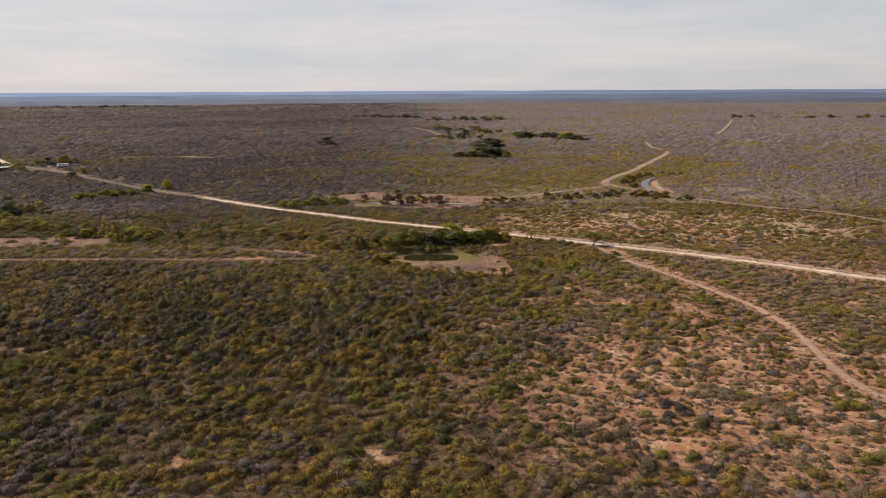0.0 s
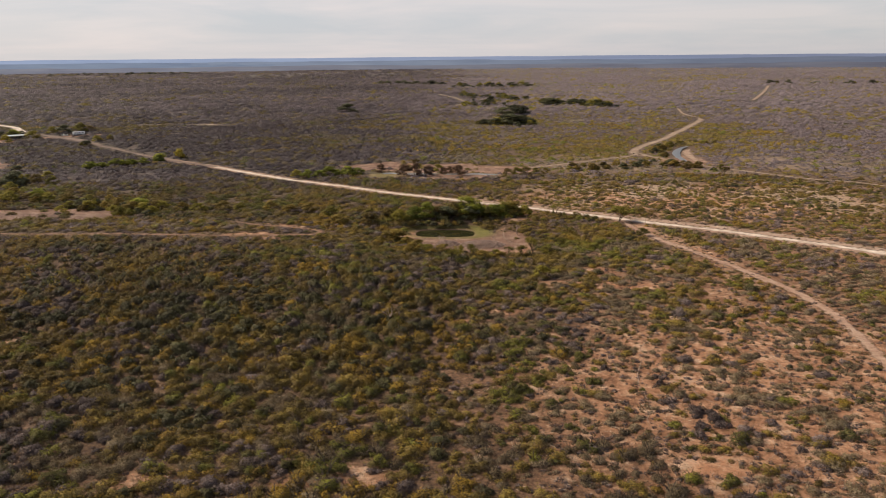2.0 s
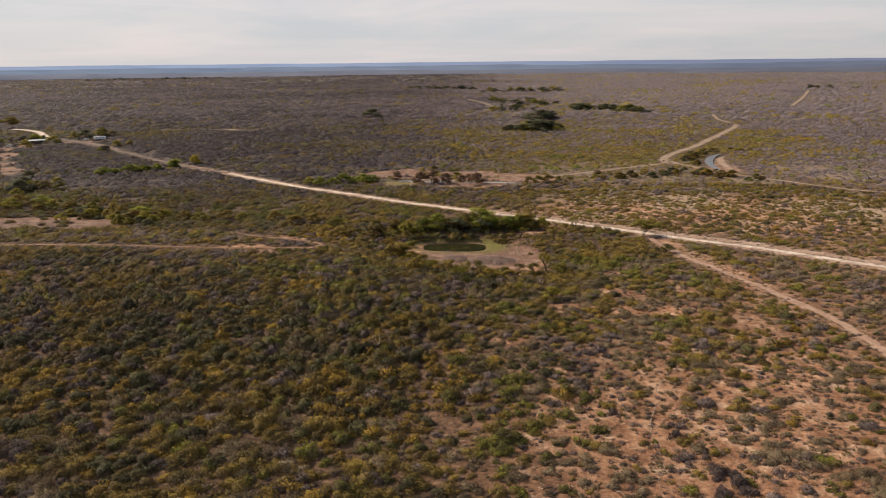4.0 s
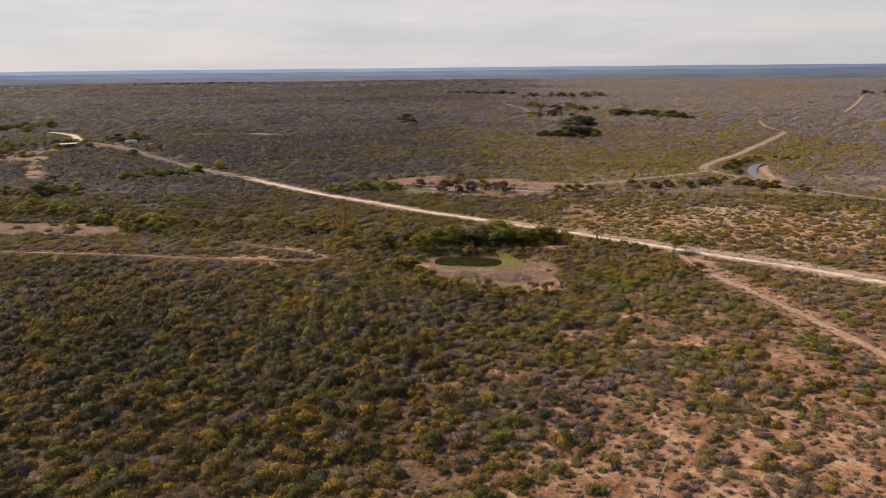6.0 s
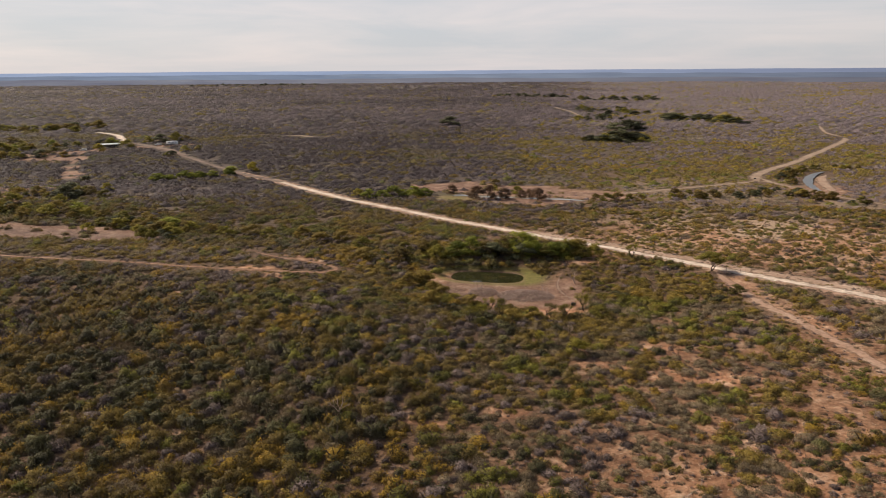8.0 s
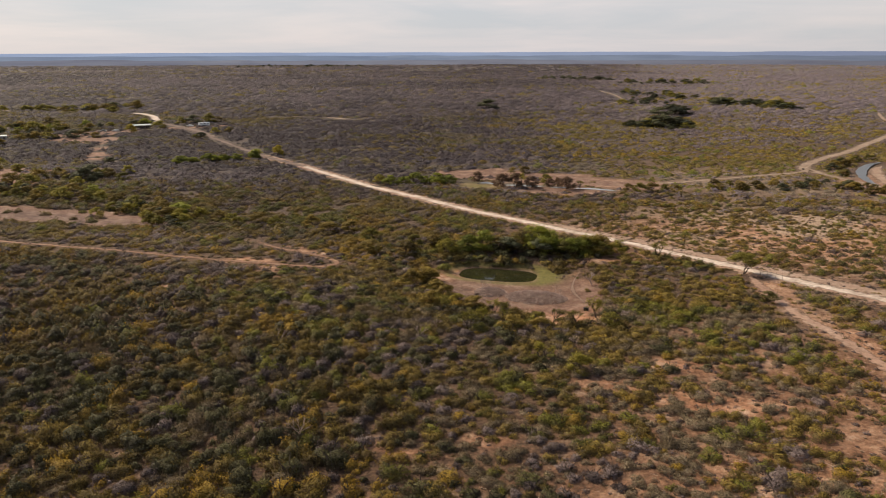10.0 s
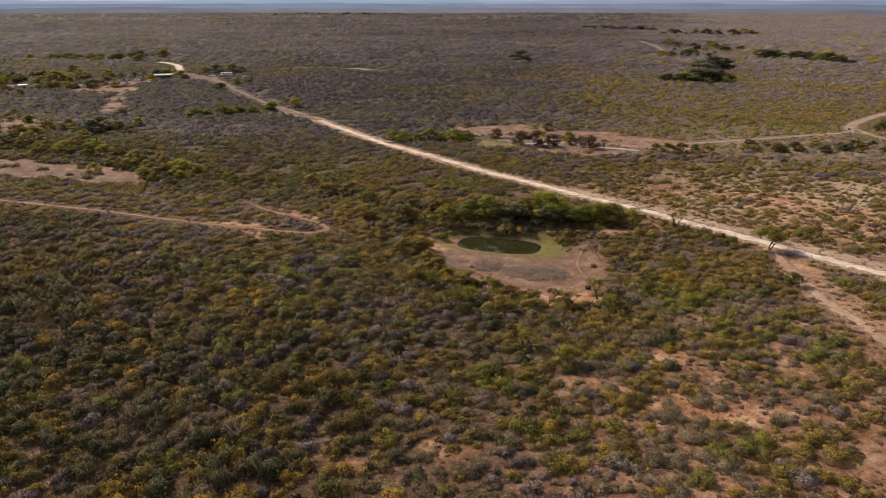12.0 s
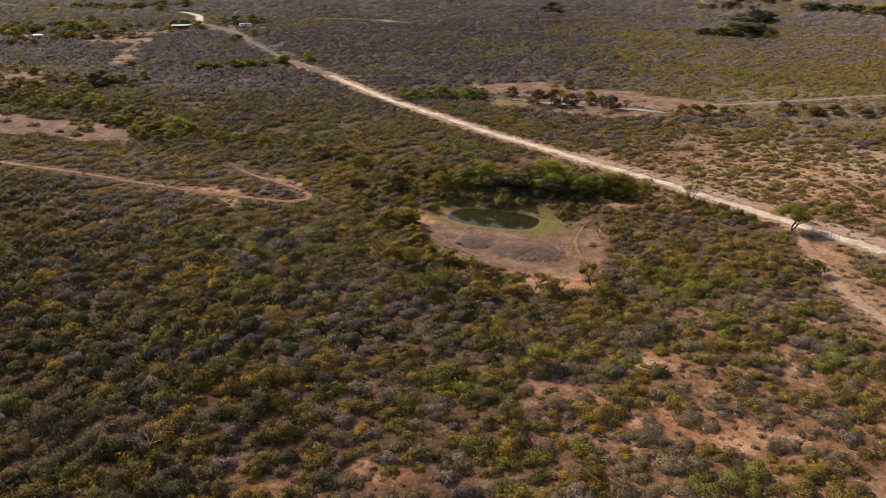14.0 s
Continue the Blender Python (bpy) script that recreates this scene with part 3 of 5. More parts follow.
def disc_water():
    n = 72
    a = np.arange(n) / n * 2 * math.pi
    r = 1.22 / (np.abs(np.cos(a)) ** 3.4 + np.abs(np.sin(a)) ** 3.4) ** (1 / 3.4) + 0.025 * np.sin(3 * a + 0.6)
    co = np.column_stack([POND[0] + POND[2] * r * np.cos(a), POND[1] + POND[3] * r * np.sin(a), np.full(n, WATER_Z)])
    co = np.vstack([[(POND[0], POND[1], WATER_Z)], co])
    i = np.arange(n)
    tri = np.stack([np.zeros(n, int), 1 + i, 1 + (i + 1) % n], 1).ravel()
    tagged(new("pond_water", mesh_from("pond_water", co, tri, 3, MAT["pond"])), "still dark green water of a small stock pond", "water", kind="structure")


disc_water()
tagged(ribbon("creek_water", "", 4.4, MAT["creek"], CREEK_BEND, 0.35, True), "grey water in a bend of the creek", "water", kind="structure")
for pool in ([(-43.5, 424.6), (-39, 426.4), (-33.4, 424.0)], [(-31.8, 421.8), (-22, 422.6), (-12.4, 422.6)], [(-10.5, 423.0), (-6, 423.4), (-2.4, 423.2)], [(0.2, 422.2), (9.7, 422.6), (19.2, 420.2)]):
    tagged(ribbon("channel_water", "", 3.2, MAT["pool"], pool, 0.25, True), "narrow pool of grey water along a bare bank", "water", kind="structure")


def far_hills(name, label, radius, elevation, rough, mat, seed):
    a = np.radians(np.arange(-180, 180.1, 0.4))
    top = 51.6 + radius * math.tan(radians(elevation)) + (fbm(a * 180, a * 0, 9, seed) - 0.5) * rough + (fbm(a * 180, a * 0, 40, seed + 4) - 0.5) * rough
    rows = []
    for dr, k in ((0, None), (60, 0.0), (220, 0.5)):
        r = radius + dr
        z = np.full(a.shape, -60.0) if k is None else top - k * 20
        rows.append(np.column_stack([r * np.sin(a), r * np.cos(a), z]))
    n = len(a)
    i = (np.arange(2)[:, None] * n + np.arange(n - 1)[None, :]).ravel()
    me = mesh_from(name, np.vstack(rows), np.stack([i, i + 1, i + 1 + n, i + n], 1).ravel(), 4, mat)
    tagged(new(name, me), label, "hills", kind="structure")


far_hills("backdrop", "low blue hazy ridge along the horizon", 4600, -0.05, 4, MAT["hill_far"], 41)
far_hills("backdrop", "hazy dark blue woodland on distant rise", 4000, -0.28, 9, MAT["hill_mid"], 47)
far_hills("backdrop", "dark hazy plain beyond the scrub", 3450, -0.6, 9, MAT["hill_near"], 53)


# ---- shrubs ----
RNG = np.random.default_rng(7)


def dome(r, rz, seed, sides=7, rings=(0, 40), rough=0.2, at=(0, 0, 0)):
    """A lumpy rounded mass of foliage: points, triangles, normals."""
    g = np.random.default_rng(seed)
    pts = []
    for k, e in enumerate(rings):
        a = (np.arange(sides) + 0.5 * (k % 2) + g.uniform(-0.25, 0.25, sides)) * 2 * math.pi / sides
        f = 1 + rough * g.uniform(-1, 1, sides)
        c, s = math.cos(radians(e)), math.sin(radians(e))
        pts.append(np.column_stack([r * f * c * np.cos(a), r * f * c * np.sin(a), rz * f * s]))
    pts.append(np.array([[r * 0.2 * g.uniform(-1, 1), r * 0.2 * g.uniform(-1, 1), rz * g.uniform(0.9, 1.08)]]))
    p = np.vstack(pts)
    tris = []
    for k in range(len(rings) - 1):
        for i in range(sides):
            j = (i + 1) % sides
            lo, hi = k * sides, (k + 1) * sides
            tris += [(lo + i, lo + j, hi + i), (lo + j, hi + j, hi + i)]
    top, last = len(p) - 1, (len(rings) - 1) * sides
    tris += [(last + i, last + (i + 1) % sides, top) for i in range(sides)]
    q = p / np.array([r, r, rz])
    q = q / np.array([r, r, rz])
    q /= np.linalg.norm(q, axis=1)[:, None] + 1e-6
    return p + np.array(at), np.array(tris), q


def sprays(count, r, rz, seed, size, at=(0, 0, 0), low=0.0, out=(0.94, 1.12), ruffle=0.5):
    """Small leaf sprays lying over a dome, lit with it."""
    g = np.random.default_rng(seed)
    d = g.normal(size=(count, 3))
    d[:, 2] = np.abs(d[:, 2]) * (1 - low) + low * d[:, 2]
    d /= np.linalg.norm(d, axis=1)[:, None]
    axes = np.array([r, r, rz])
    c = np.array(at) + d * axes * g.uniform(out[0], out[1], count)[:, None]
    nrm = d / axes
    nrm /= np.linalg.norm(nrm, axis=1)[:, None]
    tilt = nrm + g.normal(size=(count, 3)) * ruffle
    u = np.cross(tilt, g.normal(size=(count, 3)))
    u /= np.linalg.norm(u, axis=1)[:, None]
    v = np.cross(tilt, u)
    v /= np.linalg.norm(v, axis=1)[:, None]
    s = size * g.uniform(0.6, 1.4, count)[:, None]
    tri = np.stack([c - u * s * 0.55 - v * s * 0.3, c + u * s * 0.55 - v * s * 0.35, c + v * s * 0.75], 1)
    soft = nrm + g.normal(size=(count, 3)) * 0.28
    soft /= np.linalg.norm(soft, axis=1)[:, None]
    return tri.reshape(-1, 3), np.arange(count * 3).reshape(-1, 3), np.repeat(soft, 3, axis=0)


def twigs(count, r, rz, seed, length, width, up=0.5, at=(0, 0, 0), root=0.75):
    """Thin outward and upward twigs, or blades of grass."""
    g = np.random.default_rng(seed)
    d = g.normal(size=(count, 3))
    d[:, 2] = np.abs(d[:, 2])
    d /= np.linalg.norm(d, axis=1)[:, None]
    c = np.array(at) + d * np.array([r, r, rz]) * g.uniform(root * 0.7, root * 1.15, count)[:, None]
    v = d * (1 - up) + np.array([0, 0, 1.0]) * up + g.normal(size=(count, 3)) * 0.18
    v /= np.linalg.norm(v, axis=1)[:, None]
    u = np.cross(v, g.normal(size=(count, 3)))
    u /= np.linalg.norm(u, axis=1)[:, None]
    ln = length * g.uniform(0.5, 1.3, count)[:, None]
    tri = np.stack([c - u * width, c + u * width, c + v * ln], 1)
    soft = d * np.array([1, 1, 1.2]) + g.normal(size=(count, 3)) * 0.2
    soft /= np.linalg.norm(soft, axis=1)[:, None]
    return tri.reshape(-1, 3), np.arange(count * 3).reshape(-1, 3), np.repeat(soft, 3, axis=0)


def woody_shade(made, much=0.8):
    """The inside of a crown: twig colour low down, also painted as its shade, leaves towards the top."""
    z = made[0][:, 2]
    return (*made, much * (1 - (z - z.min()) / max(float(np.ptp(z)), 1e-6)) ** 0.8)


def leafy(made):
    return (*made, np.zeros(len(made[0])))


def joined(*pieces):
    pts, tris, nrm, wood_shade, n = [], [], [], [], 0
    for p, t, q, w in pieces:
        pts.append(p)
        tris.append(t + n)
        nrm.append(q)
        wood_shade.append(w)
        n += len(p)
    return np.vstack(pts), np.vstack(tris), np.vstack(nrm), np.concatenate(wood_shade)


TALLNESS = {"olive": 1.15, "gold": 1.05, "green": 1.25, "grey": 1.1, "sage": 0.95, "dark": 1.3}


def crown_set(kind, level):
    """Six crowns of unit radius for a kind of shrub at a level of detail: points, triangles, normals, and how far each
    point takes the dark twig colour.
    """
    rz = TALLNESS[kind] * (0.92, 0.8, 0.62, 1.0)[level]
    twiggy = kind in ("grey", "sage")
    out = []
    for k in range(6):
        s = 1000 * level + 10 * k + len(kind)
        g = np.random.default_rng(s + 5)
        if level == 0:                                     # three masses grown into one
            made = []
            for j in range(3):
                a, f = g.uniform(0, 6.28), (0.72, 0.58, 0.46)[j] * g.uniform(0.9, 1.1)
                off = (0.2, 0.42, 0.55)[j]
                at = (math.cos(a + 2.1 * j) * off, math.sin(a + 2.1 * j) * off, 0)
                h = rz * f * g.uniform(0.85, 1.3)
                made.append(woody_shade(dome(f * 0.8, h * (0.56 if kind == "sage" else 0.7), s + j, 6, (0, 42), 0.32, at)))
                if twiggy:
                    made += [leafy(sprays(16, f * 0.9, h * 0.85, s + j, 0.11, at, ruffle=1.0)), leafy(twigs(38, f, h * 0.9, s + j, 0.45 if kind == "sage" else 0.34, 0.02, 0.6 if kind == "sage" else 0.4, at, 0.65))]
                else:
                    made += [leafy(sprays(42, f * 0.92, h * 0.92, s + j, 0.105, at, 0, (0.78, 1.26), 0.8)), leafy(twigs(7, f, h, s + j, 0.3, 0.022, 0.5, at))]
            out.append(joined(*made))
        elif level == 1:
            made = []
            for j in range(2):
                a, f = g.uniform(0, 6.28), (0.82, 0.6)[j]
                off = (0.12, 0.5)[j]
                at = (math.cos(a + 3.1 * j) * off, math.sin(a + 3.1 * j) * off, 0)
                made += [woody_shade(dome(f * 0.8, rz * f * 0.75, s + j, 6, (0,), 0.3, at)), leafy(sprays(19, f * 0.92, rz * f * 0.88, s + j, 0.17, at, 0, (0.7, 1.25), 0.8))]
            out.append(joined(*made))
        elif level == 2:
            out.append(joined(woody_shade(dome(0.9, rz * 0.8, s, 5, (0,), 0.3), 0.4), leafy(sprays(6, 0.85, rz * 0.85, s, 0.4, (0, 0, 0), 0, (0.6, 1.15), 0.5))))
        else:
            out.append(leafy(dome(1.0, 0.4, s, 5, (0,), 0.4)))
        if level > 1:                                      # far crowns are lit as broad low cushions
            q = out[-1][2] + np.array([0, 0, 0.9])
            out[-1] = (out[-1][0], out[-1][1], q / np.linalg.norm(q, axis=1)[:, None], out[-1][3])
    return out


def thicket(x, y):
    """Where the scrub stands tall, dark and close: 0 to 1."""
    return np.clip(bump(x, y, -68, 182, 60, 62, 2) + 0.45 * bump(x, y, -42, 170, 22, 22, 2) + 0.7 * bump(x, y, -22, 178, 30, 28, 2), 0, 1)


def scatter():
    """Plan places of all shrubs by level of detail: x, y, radius, kind."""
    kinds = ["olive", "gold", "green", "grey", "sage", "dark"]
    out = []
    for level, (step, lo, hi) in enumerate(((2.05, 0, 205), (2.6, 205, 420), (3.2, 420, 820), (6.4, 820, 3000))):
        x0, x1 = (-260, 150) if level == 0 else (-1.45 * hi - 60, 0.8 * hi + 60)
        xs, ys = np.arange(x0, x1, step), np.arange(60 if level == 0 else lo * 0.45, (320 if level == 0 else hi * (1.0 if level < 2 else 1.12) + 60), step)
        X, Y = np.meshgrid(xs, ys)
        x = X.ravel() + RNG.uniform(-0.5, 0.5, X.size) * step * 1.1
        y = Y.ravel() + RNG.uniform(-0.5, 0.5, X.size) * step * 1.1
        rng_d = np.hypot(x * 0.75, y)
        if level > 1:
            rng_d = rng_d * (1 + RNG.normal(0, 0.09, x.shape))      # blurs the change of detail
        core = (np.abs(x - 2) < 62) & (y < 312)                     # round the pond all is finely built
        ok = ((rng_d >= lo) & (rng_d < hi) & ~core) if level else (rng_d < hi) | core
        right = x < 0.62 * y + 14                                   # the side that the flight never turns to
        left = x > np.minimum(-0.62 * y - 6, 43 - (y - 123) * 1.36) - 12
        ok &= right & left
        x, y = x[ok], y[ok]
        out.append((level, x, y, step))
    rows = []
    for level, x, y, step in out:
        bare = bareness(x, y)
        gap = road_gap(x, y)
        open_red = bump(x, y, 55, 140, 48, 45, 2) * 0.8
        open_sand = np.clip(bump(x, y, 105, 335, 95, 45, 2) + 0.7 * bump(x, y, 130, 220, 50, 80, 2), 0, 1) * 0.72
        patchy = np.clip((fbm(x, y, 16, 61) - 0.60) * 5, 0, 0.75) * np.where((x < 0) & (y < 290), 0.3, 1.0)
        keep = (1 - bare * 0.95) * (1 - open_red * 0.42) * (1 - open_sand * 0.25) * (1 - patchy)
        if level == 3:
            keep = keep * np.clip((2700 - np.hypot(x, y)) / 1400, 0.25, 1)
        verge = 0.3 + np.clip((y - 300) / 120, 0, 0.8)                 # the far roads have broad cleared verges
        keep *= np.where(gap < verge, 0.0, np.clip(0.45 + (gap - verge) / 2.5, 0, 1))
        keep *= np.where((ellipse(x, y, *POND) < 1.45) | (ellipse(x, y, 4, 265, 18, 16) < 0.9) | (ellipse(x, y, 18.5, 254, 6, 8) < 1.0), 0, 1) if level == 0 else 1.0
        ok = RNG.uniform(0, 1, x.shape) < keep
        x, y = x[ok], y[ok]
        open_red, open_sand, gap = open_red[ok], open_sand[ok], gap[ok]
        # weights of the kinds
        p1, p2 = fbm(x, y, 60, 71), fbm(x, y, 26, 77)
        purple = np.clip(bump(x, y, -135, 415, 100, 44, 2) + bump(x, y, -60, 520, 60, 45, 1.5) + bump(x, y, -260, 560, 130, 80, 2)
                         + np.clip((fbm(x, y, 150, 81) - 0.40) * 6, 0, 1) * 0.8 * np.clip((np.hypot(x, y) - 480) / 150, 0, 1), 0, 1)
        golden = np.clip(bump(x, y, 70, 600, 130, 110, 2) + bump(x, y, -30, 130, 50, 45), 0, 1)
        pondy = bump(x, y, 0, 240, 55, 32, 1.5)
        w = np.stack([
            0.9 + 1.2 * p1 + 0.7 * thicket(x, y) + 0.5 * golden + 2.0 * bump(x, y, -170, 345, 140, 34, 2),
            0.30 + 0.6 * golden + 2.2 * np.clip(fbm(x, y, 18, 79) - 0.56, 0, 1) * 5 * np.where((x > 20) & (y < 420), 0.3, 1.0),
            0.28 + 0.7 * pondy + 0.5 * np.clip(p2 - 0.45, 0, 1) * 3 + 3.0 * bump(x, y, -170, 345, 130, 30, 2),
            0.6 + 0.8 * (1 - p1) + 0.4 * open_red,
            0.6 + 0.5 * open_red + 0.8 * (x > 5) * (y < 250) + 0.9 * np.clip(p2 - 0.5, 0, 1) * 4 + 1.8 * bump(x, y, 34, 208, 34, 16),
            0.14 + 0.25 * pondy + 0.85 * thicket(x, y) + 0.5 * (x < -30) * (y < 260)], 1)
        for k in range(6):                                         # each kind grows in groups
            w[:, k] *= np.exp((fbm(x, y, (13, 15, 45, 130)[level], 141 + 7 * k) - 0.5) * (9, 9, 8, 6)[level])
        w[:, :3] *= (1 - 0.55 * open_red)[:, None]
        east = np.clip((x - 0) / 25, 0, 1) * (y < 275)             # silvery and brown-grey scrub on the open side
        w[:, 1] *= 1 - 0.5 * east
        w[:, 3] *= 1 - 0.5 * east
        w[:, 4] = w[:, 4] * (1 + 0.6 * east) + 3.0 * bump(x, y, 36, 208, 26, 9, 2)
        band = bump(x, y, 90, 560, 150, 85, 2)                     # the olive and golden belt beyond the channel
        purple = purple * (1 - 0.85 * band)
        sandy = bump(x, y, 110, 345, 100, 55, 2)                   # round green bushes on the pale sand beyond the road
        w[:, 2] += 1.2 * sandy
        w[:, 0] += 2.0 * sandy
        w[:, 1] += 0.7 * sandy
        w[:, 3] *= 1 - 0.75 * sandy
        w[:, 4] *= 1 - 0.5 * sandy
        if level > 1:
            w[:, 3] += 1.2 - band
            w[:, 1] *= 0.4 + 0.35 * band
            w[:, 2] *= 0.55 + 0.5 * band
            w[:, 5] *= 0.35
            w[:, 0] += 1.6 * band
        w[:, 3] += purple * 7
        w[:, 0] += np.clip(0.5 - purple, 0, 1) * 0.6
        if level == 3:
            w[:, 3] += 3.0 + 2.0 * np.clip(0.5 - x / 500, 0, 1)
            w[:, 1] *= 0.3
        if level > 1:
            w = w ** 1.5
        w /= w.sum(1)[:, None]
        kind = (np.cumsum(w, 1) < RNG.uniform(0, 1, x.shape)[:, None]).sum(1).clip(0, 5)
        r = RNG.lognormal(0.0, 0.36, x.shape) * (1.42, 1.75, 1.85, 2.9)[level]
        r *= (1 + 0.22 * (x < -5) * (y < 290)) * (1 - 0.20 * open_red) * (1 + 0.1 * (x > 5) * (y < 260)) * (1 - 0.22 * open_sand) * (1 + 0.45 * pondy) * (1 + 0.25 * purple) * (1 + 0.4 * (x < -15) * (y > 285)) * (1 + 0.1 * (x < -15) * (y <= 285) * (level == 1))
        r = np.minimum(np.minimum(r, (2.7, 3.4, 4.6, 10)[level]), np.maximum(0.35 + gap * 0.4, 0.5 if level < 2 else 1.9))
        # darker west stands in for backlit scrub; the thicket darker, the east brighter
        dim = 0.28 * thicket(x, y) + 0.12 * bump(x, y, 2, 222, 34, 34, 2) + 0.2 * np.clip((-x - 40) / 40, 0, 1) * (y < 260) + 0.30 * np.clip((-x - 20) / 80, 0, 1) * (y > 290) * np.clip((800 - y) / 200, 0, 1) - np.where(y < 282, 0.42, 0.14) * np.clip((x - 5) / 40, 0, 1) * (y < 480) - (0.30 * np.clip((x + 100) / 200, 0, 1) * np.where(y > 480, 1.25, 1.0) if level > 1 else 0) + 0.28 * np.clip((-x + 40) / 300, 0, 1) * (y > 430) - 0.15 * np.clip((x - 40) / 200, 0, 1) * (y > 470)
        calm = np.where((x < -20) & (y > 285), 0.6, 1.0) * (1 - 0.35 * thicket(x, y))                # the dense scrub to the west is more even
        tone = np.clip(0.5 + calm * RNG.normal(0, (0.27, 0.23, 0.10, 0.08)[level], x.shape) - dim + (fbm(x, y, 40, 91) - 0.5) * 0.5 + ((fbm(x, y, 230, 95) - 0.5) * 0.6 if level > 1 else 0), 0, 1)
        tone = np.clip(tone + 0.3 * thicket(x, y) * ((kind == 1) | (kind == 2)), 0, 1)      # its gold and green shrubs are dimmed less
        tall = 1 + 0.5 * thicket(x, y)
        rows.append((level, x, y, r, kind, tone, tall))
    return kinds, rows


LABELS = {
    "olive": ("thorn_shrub", "rounded olive green thorn shrub on red soil"),
    "gold": ("golden_shrub", "low golden yellow shrub in autumn leaf"),
    "green": ("leafy_shrub", "fresh green leafy shrub among grey scrub"),
    "grey": ("bare_shrub", "leafless purplish grey twiggy thorn shrub"),
    "sage": ("sage_shrub", "silvery grey sage shrub with upright twigs"),
    "dark": ("evergreen_shrub", "dense dark green evergreen shrub"),
}


def stems(kind, seed):
    """Short forking stems under a shrub's crown."""
    g = np.random.default_rng(seed)
    bm = bmesh.new()
    for k in range(6):
        a = k * 1.05 + g.uniform(-0.3, 0.3)
        top = Vector((math.cos(a) * 0.5, math.sin(a) * 0.5, g.uniform(0.5, 0.8)))
        tube(bm, [Vector((math.cos(a) * 0.06, math.sin(a) * 0.06, -0.15)), top * 0.5 + Vector((0, 0, 0.05)), top], [0.05, 0.035, 0.015], 3)
    return bm


def tube(bm, pts, radii, sides=5):
    rings = []
    for i, p in enumerate(pts):
        d = (pts[min(i + 1, len(pts) - 1)] - pts[max(i - 1, 0)]).normalized()
        u = d.orthogonal().normalized()
        v = d.cross(u)
        rings.append([bm.verts.new(p + (u * math.cos(k * 2 * math.pi / sides) + v * math.sin(k * 2 * math.pi / sides)) * radii[i]) for k in range(sides)])
    for a, b in zip(rings, rings[1:]):
        for k in range(sides):
            bm.faces.new((a[k], a[(k + 1) % sides], b[(k + 1) % sides], b[k]))
    bm.faces.new(rings[-1])


def mesh_of(name, bm, mat):
    me = bpy.data.meshes.new(name)
    bm.to_mesh(me)
    bm.free()
    me.materials.append(mat)
    return me


def merged(pieces):
    """One mesh's arrays from many placed copies: list of (template, x, y, z, radius, height, tone)."""
    co, idx, tn, nr, wd, n = [], [], [], [], [], 0
    for (tp, tt, tq, tw), x, y, z, r, h, tone in pieces:
        if not len(x):
            continue
        a = RNG.uniform(0, 2 * math.pi, len(x))
        c, sn = np.cos(a)[:, None], np.sin(a)[:, None]
        p = np.empty((len(x), len(tp), 3), np.float32)
        p[:, :, 0] = x[:, None] + r[:, None] * (c * tp[None, :, 0] - sn * tp[None, :, 1])
        p[:, :, 1] = y[:, None] + r[:, None] * (sn * tp[None, :, 0] + c * tp[None, :, 1])
        p[:, :, 2] = z[:, None] + h[:, None] * tp[None, :, 2]
        co.append(p.reshape(-1, 3))
        p = np.empty((len(x), len(tp), 3), np.float32)
        p[:, :, 0], p[:, :, 1], p[:, :, 2] = c * tq[None, :, 0] - sn * tq[None, :, 1], sn * tq[None, :, 0] + c * tq[None, :, 1], tq[None, :, 2]
        nr.append(p.reshape(-1, 3))
        idx.append((tt.ravel()[None, :] + n + (np.arange(len(x)) * len(tp))[:, None]).ravel())
        tn.append(np.repeat(tone, len(tp)))
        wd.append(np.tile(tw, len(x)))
        n += len(x) * len(tp)
    return np.vstack(co), np.concatenate(idx), {"tone": np.concatenate(tn), "woody_shade": np.concatenate(wd), "single": np.zeros(n)}, np.vstack(nr)


SINGLE = {}


def single_meshes(kind):
    if kind not in SINGLE:
        SINGLE[kind] = []
        for k, (p, t, q, w) in enumerate(crown_set(kind, 0)):
            me = mesh_from("foliage", p, t.ravel(), 3, MAT[kind], {"single": np.ones(len(p)), "tone": np.zeros(len(p)), "woody_shade": w}, q)
            SINGLE[kind].append((me, mesh_of("trunk", stems(kind, k), MAT["bark"])))
    return SINGLE[kind]


def shrub(kind, x, y, r, label="", tall=1.2):
    """One shrub that stands by itself: foliage over a forked low trunk."""
    name, usual = LABELS[kind]
    thing = new(name)
    thing.location = (x, y, float(height(np.array([x]), np.array([y]))[0]))
    thing.rotation_euler = (0, 0, RNG.uniform(0, 6.28))
    thing.scale = (r, r * RNG.uniform(0.85, 1.15), r * tall * RNG.uniform(0.66, 0.95))
    tagged(thing, label or usual, "shrub", kind + " shrubs of the scrubland")
    me, st = single_meshes(kind)[int(RNG.integers(0, 6))]
    share("foliage", me, thing)
    share("trunk", st, thing)


